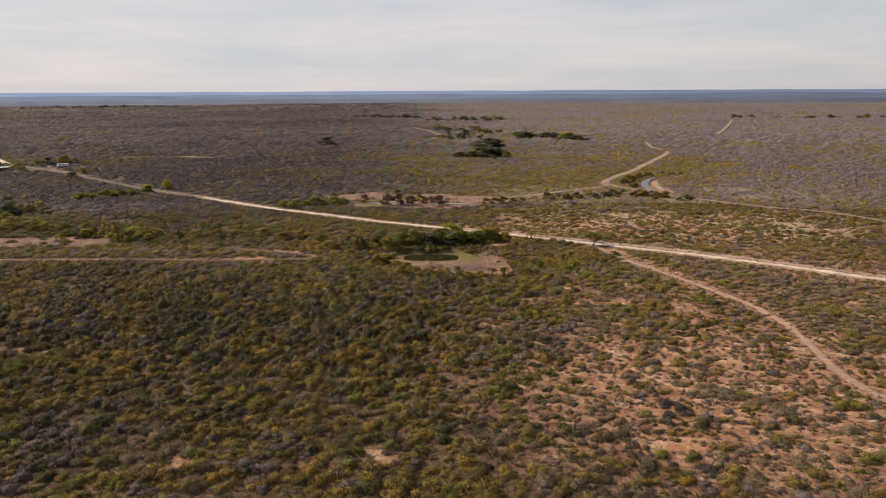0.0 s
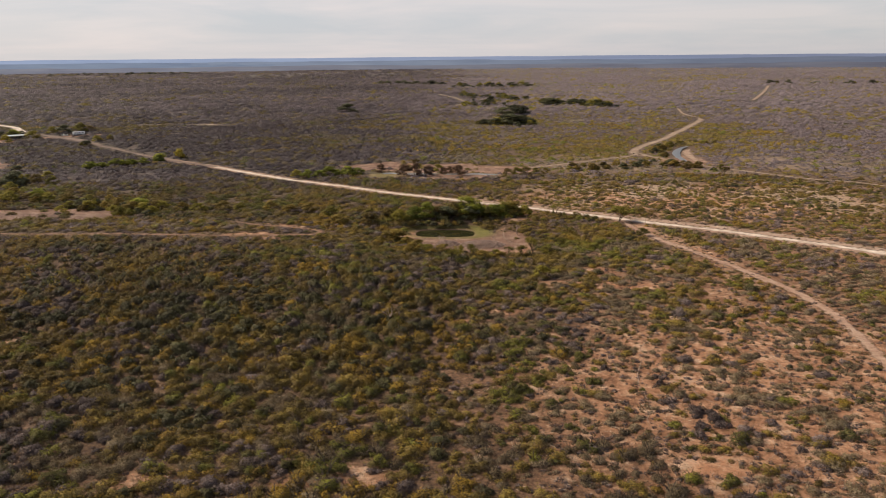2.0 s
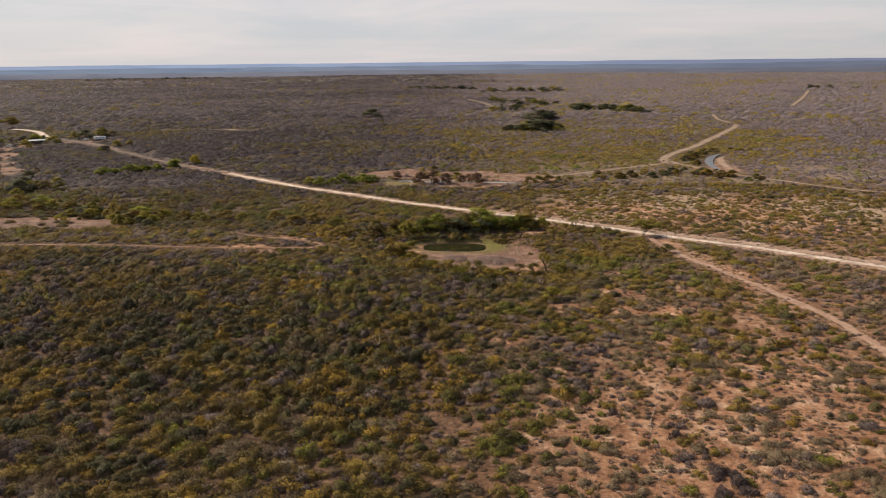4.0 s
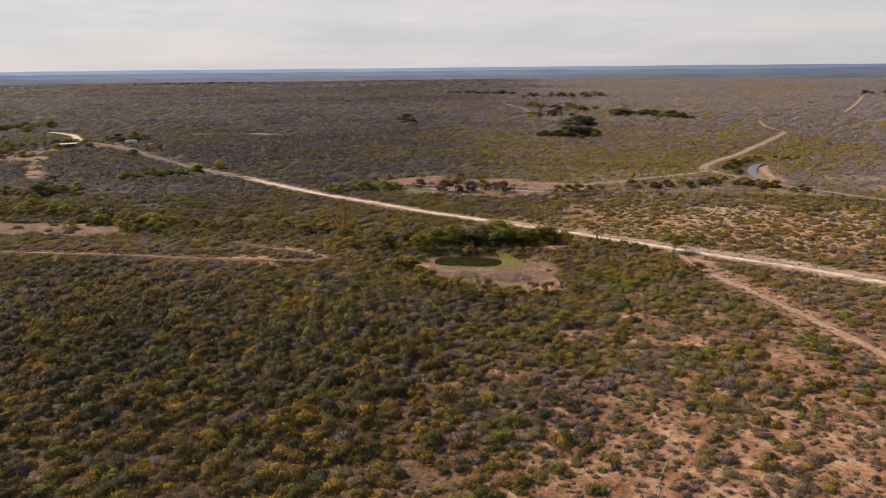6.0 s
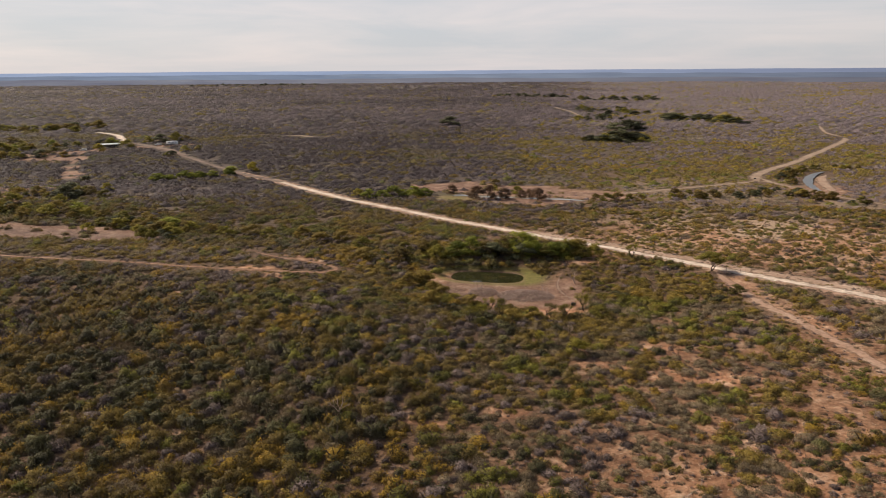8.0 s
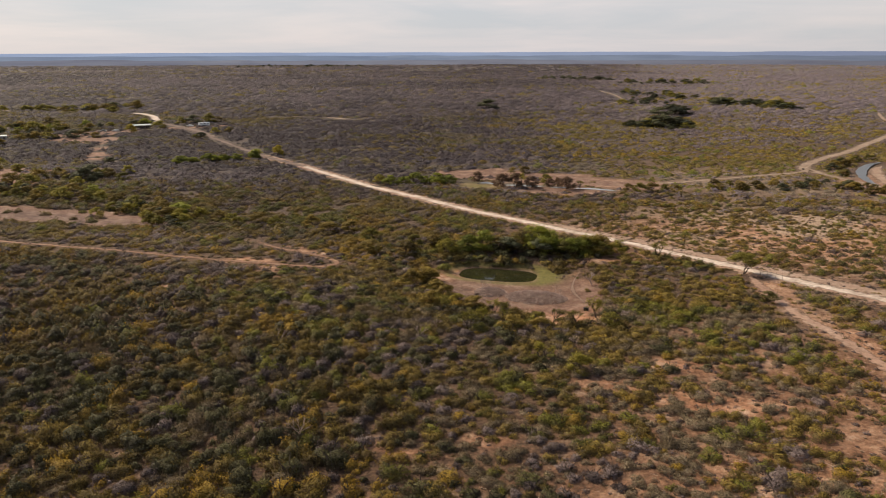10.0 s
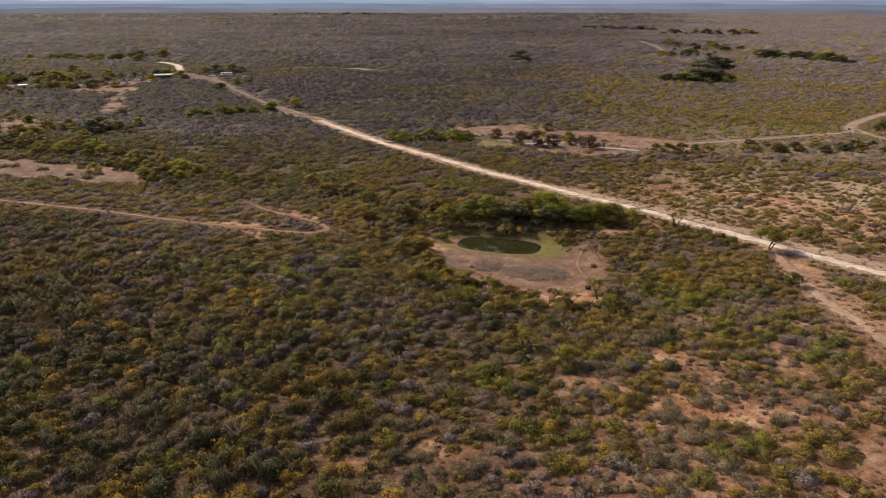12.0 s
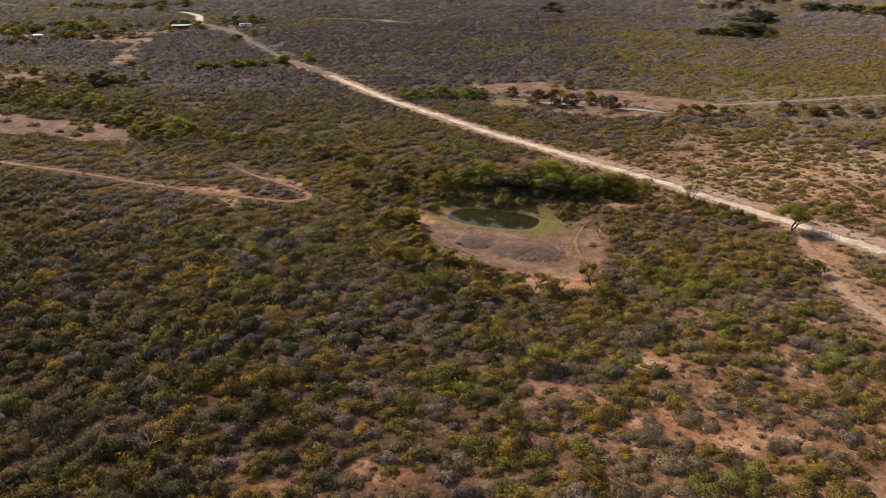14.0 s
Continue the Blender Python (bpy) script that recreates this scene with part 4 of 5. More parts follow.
def build_shrubs():
    kinds, rows = scatter()
    for ki, kind in enumerate(kinds):
        pieces = {"": [], "far_": []}
        for level, x, y, r, kd, tone, tall in rows:
            sel = np.nonzero(kd == ki)[0]
            if level == 0:                                 # the shrubs along the flight's line stand singly
                near = sel[(np.abs(x[sel] - 0.25 * y[sel] + 20) < 34)]
                near = near[np.argsort(y[near])][:230]
                for q in near:
                    shrub(kind, float(x[q]), float(y[q]), float(r[q]), tall=float(tall[q]))
                sel = np.setdiff1d(sel, near)
            sets = crown_set(kind, level)
            pick = RNG.integers(0, 6, len(sel))
            for v in range(6):
                s = sel[pick == v]
                h = r[s] * RNG.uniform(0.85, 1.25, len(s)) * tall[s] * (0.74, 0.78, 0.72, 1.0)[level]
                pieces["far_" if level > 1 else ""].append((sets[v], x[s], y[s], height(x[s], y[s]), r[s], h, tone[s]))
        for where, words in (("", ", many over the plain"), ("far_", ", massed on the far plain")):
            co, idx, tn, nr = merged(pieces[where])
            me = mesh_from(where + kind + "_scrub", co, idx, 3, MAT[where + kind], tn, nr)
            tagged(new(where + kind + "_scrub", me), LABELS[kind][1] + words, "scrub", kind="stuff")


def build_surround():
    """The scrub behind and beside the flight's start."""
    n = 22000
    x, y = RNG.uniform(-200, 200, n), RNG.uniform(-110, 260, n)
    seen = (x < 0.62 * y + 14) & (x > np.minimum(-0.62 * y - 6, 43 - (y - 123) * 1.36) - 12) & (y > 60)
    ok = ~seen & (road_gap(x, y) > 0.6) & (RNG.uniform(0, 1, n) < np.where(y < 140, 1.0, 0.45))
    x, y = x[ok], y[ok]
    pick = RNG.integers(0, 3, len(x))
    for j, kind in enumerate(("olive", "grey", "sage")):      # thinner and lower than the scrub ahead
        px, py = x[pick == j], y[pick == j]
        r, v, sets = np.minimum(RNG.lognormal(0.38, 0.3, len(px)), 2.4), RNG.integers(0, 6, len(px)), [joined(woody_shade(dome(0.75, 0.6, k, 6, (0,), 0.35)), leafy(sprays(10, 0.85, 0.75, k, 0.26, (0, 0, 0), 0, (0.65, 1.3), 0.9))) for k in range(6)]
        co, idx, tn, nr = merged([(sets[k], px[v == k], py[v == k], height(px, py)[v == k], r[v == k], r[v == k] * 0.9, RNG.uniform(0.1, 0.9, (v == k).sum())) for k in range(6)])
        me = mesh_from("outer_" + kind, co, idx, 3, MAT[kind], tn, nr)
        tagged(new("outer_" + kind, me), LABELS[kind][1] + " of the wider plain", "scrub", kind="stuff")


def build_small():
    """Low seedling shrubs that dot the open soil."""
    n = 30000
    y = 95 + 330 * RNG.uniform(0, 1, n)
    x = RNG.uniform(-0.75, 0.62, n) * y
    ok = (road_gap(x, y) > 0.2) & (bareness(x, y) < 0.6) & (ellipse(x, y, *POND) > 1.5)
    ok &= RNG.uniform(0, 1, n) < np.clip(np.where(x > 5, 0.5, 0.55) + 0.8 * open_ground(x, y), 0, 1)
    x, y = x[ok], y[ok]
    for kind, lo, hi in (("sage", 0.0, 0.4), ("grey", 0.4, 0.75), ("olive", 0.75, 1.0)):
        u = RNG.uniform(0, 1, len(x))
        u = vnoise(x, y, 0.7, 133)
        pick = (u >= lo) & (u < hi)
        px, py = x[pick], y[pick]
        r, v = RNG.uniform(0.35, 0.95, len(px)), RNG.integers(0, 6, len(px))
        sets = [joined(woody_shade(dome(0.75, 0.6, k, 5, (0,), 0.3)), leafy(sprays(8, 0.8, 0.7, k, 0.3)), leafy(twigs(8, 1.0, 0.8, k + 9, 0.5, 0.05))) for k in range(6)]
        co, idx, tn, nr = merged([(sets[k], px[v == k], py[v == k], height(px, py)[v == k], r[v == k], r[v == k] * 0.75, RNG.uniform(0, 1, (v == k).sum())) for k in range(6)])
        me = mesh_from("low_" + kind, co, idx, 3, MAT[kind], tn, nr)
        tagged(new("low_" + kind, me), "small " + LABELS[kind][1].split(" ", 1)[1] + " seedlings", "scrub", kind="stuff")


def build_tufts():
    n = 70000
    y = 95 + 320 * RNG.uniform(0, 1, n) ** 1.6
    x = RNG.uniform(-1, 1, n) * (0.62 * y + 12) - np.where(RNG.uniform(0, 1, n) < 0.25, 0.4, 0) * y
    gap, bare = road_gap(x, y), bareness(x, y)
    ok = (gap > RNG.uniform(-0.9, 0.4, n)) & (RNG.uniform(0, 1, n) < 1 - 0.45 * bare) & (ellipse(x, y, *POND) > 1.25)
    ok &= RNG.uniform(0, 1, n) < np.clip(0.25 + (fbm(x, y, 9, 121) - 0.4) * 4, 0.1, 1)
    x, y = x[ok], y[ok]
    r = RNG.uniform(0.2, 0.55, len(x))
    pick = RNG.integers(0, 6, len(x))
    sets = [leafy(twigs(5, 0.6, 0.2, k, 1.1, 0.09, 0.5)) for k in range(6)]
    tone = RNG.uniform(0, 1, len(x))
    co, idx, tn, nr = merged([(sets[v], x[pick == v], y[pick == v], height(x, y)[pick == v], r[pick == v], r[pick == v] * 0.9, tone[pick == v]) for v in range(6)])
    me = mesh_from("dry_grass", co, idx, 3, MAT["grass"], tn, nr)
    tagged(new("dry_grass", me), "dry straw-coloured grass tufts between the shrubs", "grass", kind="stuff")


def build_litter():
    """Pale dry twigs and stalks lying about on the open soil."""
    n = 16000
    y = 95 + 165 * RNG.uniform(0, 1, n)
    x = RNG.uniform(-0.3, 0.62, n) * y
    ok = RNG.uniform(0, 1, n) < np.clip(open_ground(x, y) * 0.9 + bareness(x, y) * 0.6, 0, 1) * np.clip(0.2 + (fbm(x, y, 6, 171) - 0.42) * 6, 0, 1)
    x, y = x[ok], y[ok]
    a = RNG.uniform(0, math.pi, len(x)) * 0.35 + fbm(x, y, 12, 175) * math.pi * 2
    ln, wd = RNG.uniform(0.4, 1.5, len(x)), RNG.uniform(0.025, 0.05, len(x))
    z = height(x, y) + RNG.uniform(0.05, 0.22, len(x))
    dx, dy = np.cos(a), np.sin(a)
    p = np.stack([np.column_stack([x - dy * wd, y + dx * wd, z]), np.column_stack([x + dy * wd, y - dx * wd, z + 0.02]), np.column_stack([x + dx * ln, y + dy * ln, z + 0.1])], 1)
    me = mesh_from("dry_twigs", p.reshape(-1, 3), np.arange(len(x) * 3), 3, MAT["straw"])
    tagged(new("dry_twigs", me), "pale dry twigs and stalks strewn over the red soil", "twigs", kind="stuff")


build_shrubs()
build_litter()
build_surround()
build_small()
build_tufts()
MARKS = [
    ("green", 38.5, 299, 2.2), ("green", 36, 301, 2.0), ("olive", 43, 296, 2.2), ("green", 46.5, 293, 2.3), ("green", 49.5, 290.5, 2.2), ("olive", 33, 303, 2.0),
    ("dark", 3.4, 125.5, 1.7), ("dark", -28, 116.5, 1.6), ("green", -21, 114, 2.0), ("green", -15, 108.5, 2.1), ("gold", -25, 119, 1.6), ("green", 11, 192.5, 1.35),
    ("dark", 20, 205, 1.5), ("green", 35, 189, 1.5), ("olive", 60.4, 203, 1.8), ("green", 14, 141, 1.5), ("green", 16, 144, 1.6), ("green", 66, 151, 1.3), ("gold", 65.5, 184, 2.2),
    ("gold", 68.5, 185, 1.8), ("green", 91, 181, 1.4), ("olive", 37, 297.5, 2.2), ("green", 41, 294.5, 2.3), ("green", 44.5, 289.5, 2.6), ("green", 47, 288.0, 2.4), ("olive", 16, 196, 1.3),
    ("dark", -14, 286.3, 2.2), ("dark", -9, 286.8, 2.4), ("dark", -4, 287.3, 2.6), ("dark", 1, 287.8, 2.5), ("dark", 6, 288.3, 2.3), ("dark", 10.5, 288.8, 2.2), ("dark", -19, 283.8, 1.8),
    ("olive", -20, 265, 2.6), ("olive", -22, 268, 2.2), ("green", -18, 261, 2.0), ("grey", 26, 272, 2.2), ("grey", 28, 268, 1.9), ("grey", 25, 277, 1.7), ("olive", 30, 259, 2.2),
    ("dark", -12, 289.8, 2.0), ("green", -17, 287.8, 1.9), ("dark", -6, 290.8, 2.1), ("dark", 0, 291.3, 2.1), ("green", 5, 291.3, 2.0), ("dark", 12, 291.8, 2.0), ("green", 16, 292.8, 1.9), ("dark", 20, 293.8, 1.9),
]
for kind, x, y, r in MARKS:
    shrub(kind, x, y, r)


# ---- trees ----
def limb_tree(seed, bare=False, fork=3):
    """A low forked tree of unit height: trunk with limbs, and the ends of its twigs."""
    g = random.Random(seed)
    bm = bmesh.new()
    ends = []

    def grow(p, d, length, radius, depth):
        bend = Vector((g.uniform(-0.25, 0.25), g.uniform(-0.25, 0.25), g.uniform(0.0, 0.2)))
        mid = p + d * length * 0.5
        d2 = (d + bend).normalized()
        end = mid + d2 * length * 0.5
        tube(bm, [p, mid, end], [radius, radius * 0.8, radius * 0.6], 5 if depth < 2 else 3)
        if depth == fork:
            ends.append(end)
            return
        for _ in range(3 if depth < 2 or bare else 2):
            a, lean = g.uniform(0, 6.28), g.uniform(0.45, 0.95)
            nd = (d2 + Vector((math.cos(a) * lean, math.sin(a) * lean, g.uniform(-0.05, 0.35)))).normalized()
            grow(end, nd, length * g.uniform(0.6, 0.85), radius * 0.58, depth + 1)
        ends.append(end)
    for k in range(g.choice((1, 2, 2))):
        a = g.uniform(0, 6.28)
        grow(Vector((math.cos(a) * 0.03, math.sin(a) * 0.03, -0.06)), Vector((math.cos(a) * 0.3, math.sin(a) * 0.3, 1)).normalized(), 0.30, 0.024, 0)
    return bm, ends


def clumped(ends, count, size, spread_r, seed, full, lift):
    """Clumps of foliage of uneven size round the twigs' ends, with gaps between them; full: a closed rounded crown."""
    g = np.random.default_rng(seed)
    made = []
    if full:
        n = 15
        ang = np.arange(n) * 2.4 + g.uniform(0, 1, n)
        rad = np.sqrt(np.arange(n) / n) * full * 0.78
        for k in range(n):
            f = full * g.uniform(0.30, 0.46)
            edge = rad[k] / full
            at = (math.cos(ang[k]) * rad[k], math.sin(ang[k]) * rad[k], (0.62 * (1 - edge ** 2) if k % 3 or k < 5 else 0.08) * g.uniform(0.75, 1.15) * (1 - 0.6 * lift) + 0.05 + lift)
            made += [woody_shade(dome(f * 0.8, f * 0.6, seed * 20 + k, 5, (-40, 0, 42), 0.3, at), 0.4), leafy(sprays(count // n, f, f * 0.8, seed * 20 + k, size, at, 0.4, (0.75, 1.2), 0.8))]
    else:
        e = np.array([tuple(p) for p in ends if p.z > 0.3])
        n = min(34, len(e))
        pick = e[g.permutation(len(e))[:n]]
        for k, c in enumerate(pick):
            f = spread_r * g.uniform(0.8, 1.4)
            made.append(leafy(sprays(count // n, f, f * 0.8, seed * 20 + k, size, c, 1.0, (0.2, 1.2), 1.0)))
    return joined(*made)


def tree_kind(mat, seeds, count, size, spread_r, bark="bark", bare=False, full=0.0, fork=3, lift=0.0):
    """Meshes of one kind of tree: trunk with limbs, and crown; full: a rounded crown down to near the ground."""
    out = []
    for s in seeds:
        bm, ends = limb_tree(s, bare, fork)
        trunk = mesh_of("trunk", bm, MAT[bark])
        crown = None
        if count:
            p, tr, q, w = clumped(ends, count, size, spread_r, s, full, lift)
            crown = mesh_from("crown", p, tr.ravel(), 3, MAT[mat], {"single": np.ones(len(p)), "tone": np.zeros(len(p)), "woody_shade": w}, q)
        out.append((trunk, crown))
    return out


TREES = {
    "mesquite": tree_kind("mesquite", (3, 4, 5, 6), 1000, 0.036, 0.085, full=0.5),
    "olive": tree_kind("olive", (13, 14, 15), 900, 0.038, 0.085, full=0.52),
    "thin": tree_kind("mesquite", (23, 24, 25, 26), 1100, 0.034, 0.10),
    "oak": tree_kind("oak", (33, 34, 35), 420, 0.08, 0.13, full=0.5),
    "brown": tree_kind("rust", (43, 44), 380, 0.055, 0.085, full=0.5),
    "airy": tree_kind("mesquite", (83, 84), 1300, 0.034, 0.13, full=0.5, lift=0.42),
    "yellow": tree_kind("yellow", (53, 54), 340, 0.07, 0.095, full=0.5),
    "dead": tree_kind("", (63, 64, 65), 0, 0, 0, "deadwood", True),
    "lush": tree_kind("lush", (73, 74, 75), 1000, 0.040, 0.095, full=0.55),
}
FAR_TREES = {      # coarser, for those that stand far off
    "mesquite": tree_kind("mesquite", (3, 4, 5), 240, 0.075, 0.085, full=0.52, fork=1),
    "olive": tree_kind("olive", (13, 14), 220, 0.075, 0.085, full=0.52, fork=1),
    "lush": tree_kind("lush", (73, 74, 75), 260, 0.075, 0.095, full=0.55, fork=1),
    "oak": tree_kind("oak", (33, 34, 35), 260, 0.085, 0.13, full=0.5, fork=1),
}
TREE_LABELS = {
    "mesquite": ("mesquite_tree", "green mesquite tree with forked trunk and airy crown"),
    "olive": ("mesquite_tree", "olive green mesquite tree with spreading low crown"),
    "thin": ("sparse_tree", "thin half-bare tree with dark forked limbs"),
    "oak": ("oak_tree", "dark evergreen oak with dense broad crown"),
    "brown": ("willow_tree", "rust-brown tree standing beside the channel water"),
    "airy": ("mesquite_tree", "lone mesquite tree with airy yellow-green crown beside the road"),
    "yellow": ("yellow_tree", "bright yellow autumn tree beside the road"),
    "dead": ("dead_tree", "bleached dead tree with bare twisted limbs"),
    "lush": ("green_tree", "lush bright green tree in a damp hollow"),
}


def tree(kind, x, y, tall, wide=1.0):
    name, label = TREE_LABELS[kind]
    thing = new(name)
    thing.location = (x, y, float(height(np.array([x]), np.array([y]))[0]))
    thing.rotation_euler = (0, 0, RNG.uniform(0, 6.28))
    tall *= RNG.uniform(0.78, 1.22)
    w = tall * wide * RNG.uniform(0.95, 1.15)
    thing.scale = (w, w, tall)
    tagged(thing, label, "tree", name.replace("_", " ") + "s of the plain")
    shapes = FAR_TREES.get(kind, TREES[kind]) if y > 400 or x < -90 else TREES[kind]      # fewer sprays where they stand far off
    trunk, crown = shapes[int(RNG.integers(0, len(shapes)))]
    share("trunk", trunk, thing)
    if crown:
        share("crown", crown, thing)


WOODS = [
    # round the pond
    ("mesquite", -21, 288.8, 4.4), ("lush", -16, 292.8, 6.4), ("lush", -12, 294.3, 6.7), ("olive", -7, 293.8, 5.3), ("oak", -4.5, 292.3, 4.9), ("olive", -1, 295.8, 6.1), ("lush", 3, 296.8, 7.4),
    ("oak", 4, 293.3, 4.8), ("lush", 8.5, 296.8, 5.3), ("mesquite", 11, 294.3, 4.4), ("lush", 14, 297.8, 6.4), ("mesquite", 17, 298.3, 5.7), ("olive", 19.5, 299.8, 6.4), ("mesquite", 25, 301.8, 4.4), ("olive", -26, 292.8, 4.2),
    ("olive", -20, 266, 4.6), ("olive", -23, 262, 4.0), ("thin", 23.7, 246.1, 5.6), ("thin", 19.3, 237.2, 5.2), ("thin", 1.6, 234.2, 5.4), ("dead", -7, 227, 3.6), ("thin", -11, 243, 4.4), ("olive", -14, 247, 4.2),
    ("thin", 27.6, 253.1, 5.0), ("thin", -0.9, 229.7, 4.8), ("thin", 14.8, 240.4, 4.2), ("dead", 20.6, 273.2, 3.6), ("dead", 34.5, 241.5, 3.2), ("thin", 5, 239, 4.6), ("olive", 8, 231, 4.4), ("olive", 13, 234, 4.0), ("mesquite", 27, 238, 3.8), ("thin", 31, 250, 4.4), ("dead", -9, 222, 3.4), ("dead", -3, 205, 3.2),
    ("mesquite", 23, 212, 3.8), ("thin", 16, 216, 4.0), ("dead", 21, 225, 2.6), ("olive", -31, 284, 4.4), ("olive", -42, 283, 4.2), ("mesquite", -33, 296, 4.6), ("mesquite", -48, 300, 4.6), ("olive", -58, 308, 4.4), ("olive", -65, 307, 4.2),
    ("thin", -2, 190, 3.4), ("dead", -14, 178, 3.6), ("thin", -20, 192, 3.6), ("mesquite", 60, 262, 3.0), ("thin", 37, 268, 3.6), ("dead", 40, 262, 2.8), ("dead", -34, 212, 3.2),
    ("olive", -16, 259, 3.4), ("olive", -12.5, 255, 3.3), ("mesquite", -9, 252, 3.4), ("olive", -4, 248.5, 3.2), ("thin", 1, 246.5, 3.8), ("olive", -19.5, 265, 3.2), ("olive", 6, 244, 3.0), ("mesquite", 12, 240, 3.0),
    ("lush", 5.5, 298.5, 6.2), ("lush", 12.3, 296, 5.8), ("mesquite", -23, 294, 5.2), ("lush", 16.5, 297, 5.4), ("mesquite", 21, 297.5, 4.6), ("thin", 18, 289, 3.6),
    # beside the road
    ("airy", 57.0, 287.0, 6.0), ("thin", 36, 302, 4.0), ("thin", 66, 297, 2.6), ("thin", 25, 309, 3.6),
    # the channel
    ("brown", -43.8, 429.5, 6.0), ("brown", -30.4, 418.4, 6.4), ("brown", -25, 419, 6.8), ("thin", -22, 425, 5.6), ("brown", -18, 420, 6.2), ("mesquite", -13.4, 436.5, 5.6), ("brown", -10, 426, 5.4), ("brown", -6.9, 426, 6.4), ("brown", -2.2, 421, 6.8), ("thin", 3, 427, 4.6),
    ("olive", -27, 460, 5.5), ("olive", 24, 424, 4.2), ("mesquite", 29, 421, 4.4), ("olive", 34, 423, 4.0), ("mesquite", 39, 426, 4.6), ("olive", 44, 422, 4.2),
    ("lush", -80, 410, 5.2), ("lush", -74.5, 411, 5.6), ("lush", -70, 415, 6.0), ("lush", -65, 416, 6.2), ("lush", -60, 417, 6.2), ("lush", -55.5, 420, 5.6), ("mesquite", -87, 415, 5.0),
    ("yellow", -179, 496, 7.0), ("lush", -196, 469, 3.6), ("lush", -193.5, 477, 4.0), ("lush", -189.5, 486, 4.0), ("lush", -201, 466, 3.4), ("lush", -207, 461, 3.6), ("lush", -214, 456, 3.2),
    # the homestead
    ("mesquite", -421, 520, 9.6), ("mesquite", -396, 529, 7.2), ("oak", -391, 538, 7.8), ("mesquite", -386, 547, 7.2), ("oak", -357, 537, 6.6), ("mesquite", -362, 557, 7.2), ("olive", -343, 543, 4.8), ("lush", -359, 571, 7.2),
    ("yellow", -338, 575, 6.6), ("mesquite", -334, 603, 6.6), ("mesquite", -348, 634, 7.2), ("mesquite", -335, 634, 6.6), ("oak", -329, 642, 9.0), ("mesquite", -320, 652, 8.4), ("olive", -314, 656, 7.2), ("mesquite", -411, 562, 8.4),
    ("mesquite", -396, 568, 7.2), ("olive", -376, 494, 6.0), ("mesquite", -385, 485, 6.6), ("mesquite", -430, 500, 7.2), ("mesquite", -440, 530, 8.4), ("oak", -400, 514, 6.0),
    ("oak", -223, 391, 7.9), ("oak", -220, 383, 6.7), ("olive", -243, 364, 6.1), ("mesquite", -231, 362, 6.1), ("oak", -252, 441, 5.5), ("olive", -202, 354, 5.5), ("mesquite", -198, 343, 5.5), ("olive", -207, 339, 5.5),
    ("mesquite", -214, 371, 6.1), ("lush", -190, 352, 5.5), ("mesquite", -182, 347, 5.5), ("olive", -172, 343, 5.2), ("mesquite", -160, 338, 5.2), ("olive", -146, 336, 5.2), ("lush", -135, 331, 5.5), ("olive", -125, 326, 5.4),
    ("olive", -113, 322, 5.1), ("mesquite", -104, 315, 5.1), ("olive", -95, 318, 5.1), ("mesquite", -86, 312, 4.9), ("olive", -75, 316, 5.1),
    # far off
    ("oak", -125, 834, 11), ("oak", 34, 704, 9), ("oak", 41, 697, 10), ("oak", 48, 705, 9), ("oak", 37, 787, 9), ("oak", 48, 800, 10), ("oak", 58, 812, 9), ("oak", 53, 806, 9),
]
for kx in range(24):          # a belt of trees behind the yard
    WOODS.append((("mesquite", "lush", "olive", "oak")[kx % 4], -442 + kx * 3.9 + RNG.uniform(-5, 5), 536 + kx * 4.1 + RNG.uniform(-7, 7), RNG.uniform(3.8, 6)))
FAR_MIX = ("oak", "mesquite", "oak", "oak", "mesquite")
for kx in range(52):          # two broken lines of far oaks and a green belt
    WOODS.append((FAR_MIX[kx % 5], 90 + kx * 1.45 + RNG.uniform(-6, 6), 948 - kx + RNG.normal(0, 18), RNG.uniform(3.5, 9)))
for kx in range(30):
    WOODS.append((FAR_MIX[kx % 5], 30 + RNG.normal(0, 22), 900 + kx * 9 + RNG.normal(0, 25), RNG.uniform(3.5, 7)))
    WOODS.append((FAR_MIX[kx % 5], 38 + RNG.normal(0, 13), 705 + RNG.normal(0, 12), RNG.uniform(3.5, 7)))
    WOODS.append((FAR_MIX[kx % 5], 560 + kx * 16 + RNG.normal(0, 8), 1490 - kx * 4 + RNG.normal(0, 20), RNG.uniform(4, 8)))
for kx in range(16):
    WOODS.append((FAR_MIX[kx % 5], -18 + kx * 8 + RNG.uniform(-9, 9), 1480 - kx * 2 + RNG.normal(0, 35), RNG.uniform(5, 11)))
    WOODS.append((FAR_MIX[kx % 5], -8 + kx * 5.5 + RNG.uniform(-8, 8), 1150 - kx * 7 + RNG.normal(0, 24), RNG.uniform(4, 8)))
    WOODS.append(("mesquite", -560 + kx * 6 + RNG.uniform(-4, 4), 690 + kx * 6 + RNG.uniform(-10, 10), RNG.uniform(5, 7.5)))
    WOODS.append(("oak", -1278 + kx * 24 + RNG.uniform(-12, 12), 2440 + kx * 9 + RNG.uniform(-60, 60), RNG.uniform(6, 10)))
    WOODS.append(("oak", -1290 + kx * 24 + RNG.uniform(-12, 12), 2440 + kx * 9 + RNG.uniform(-40, 40), RNG.uniform(5, 8)))
    WOODS.append(("oak", -190 + kx * 9 + RNG.uniform(-6, 6), 1680 - kx * 6 + RNG.uniform(-30, 30), RNG.uniform(6, 9)))
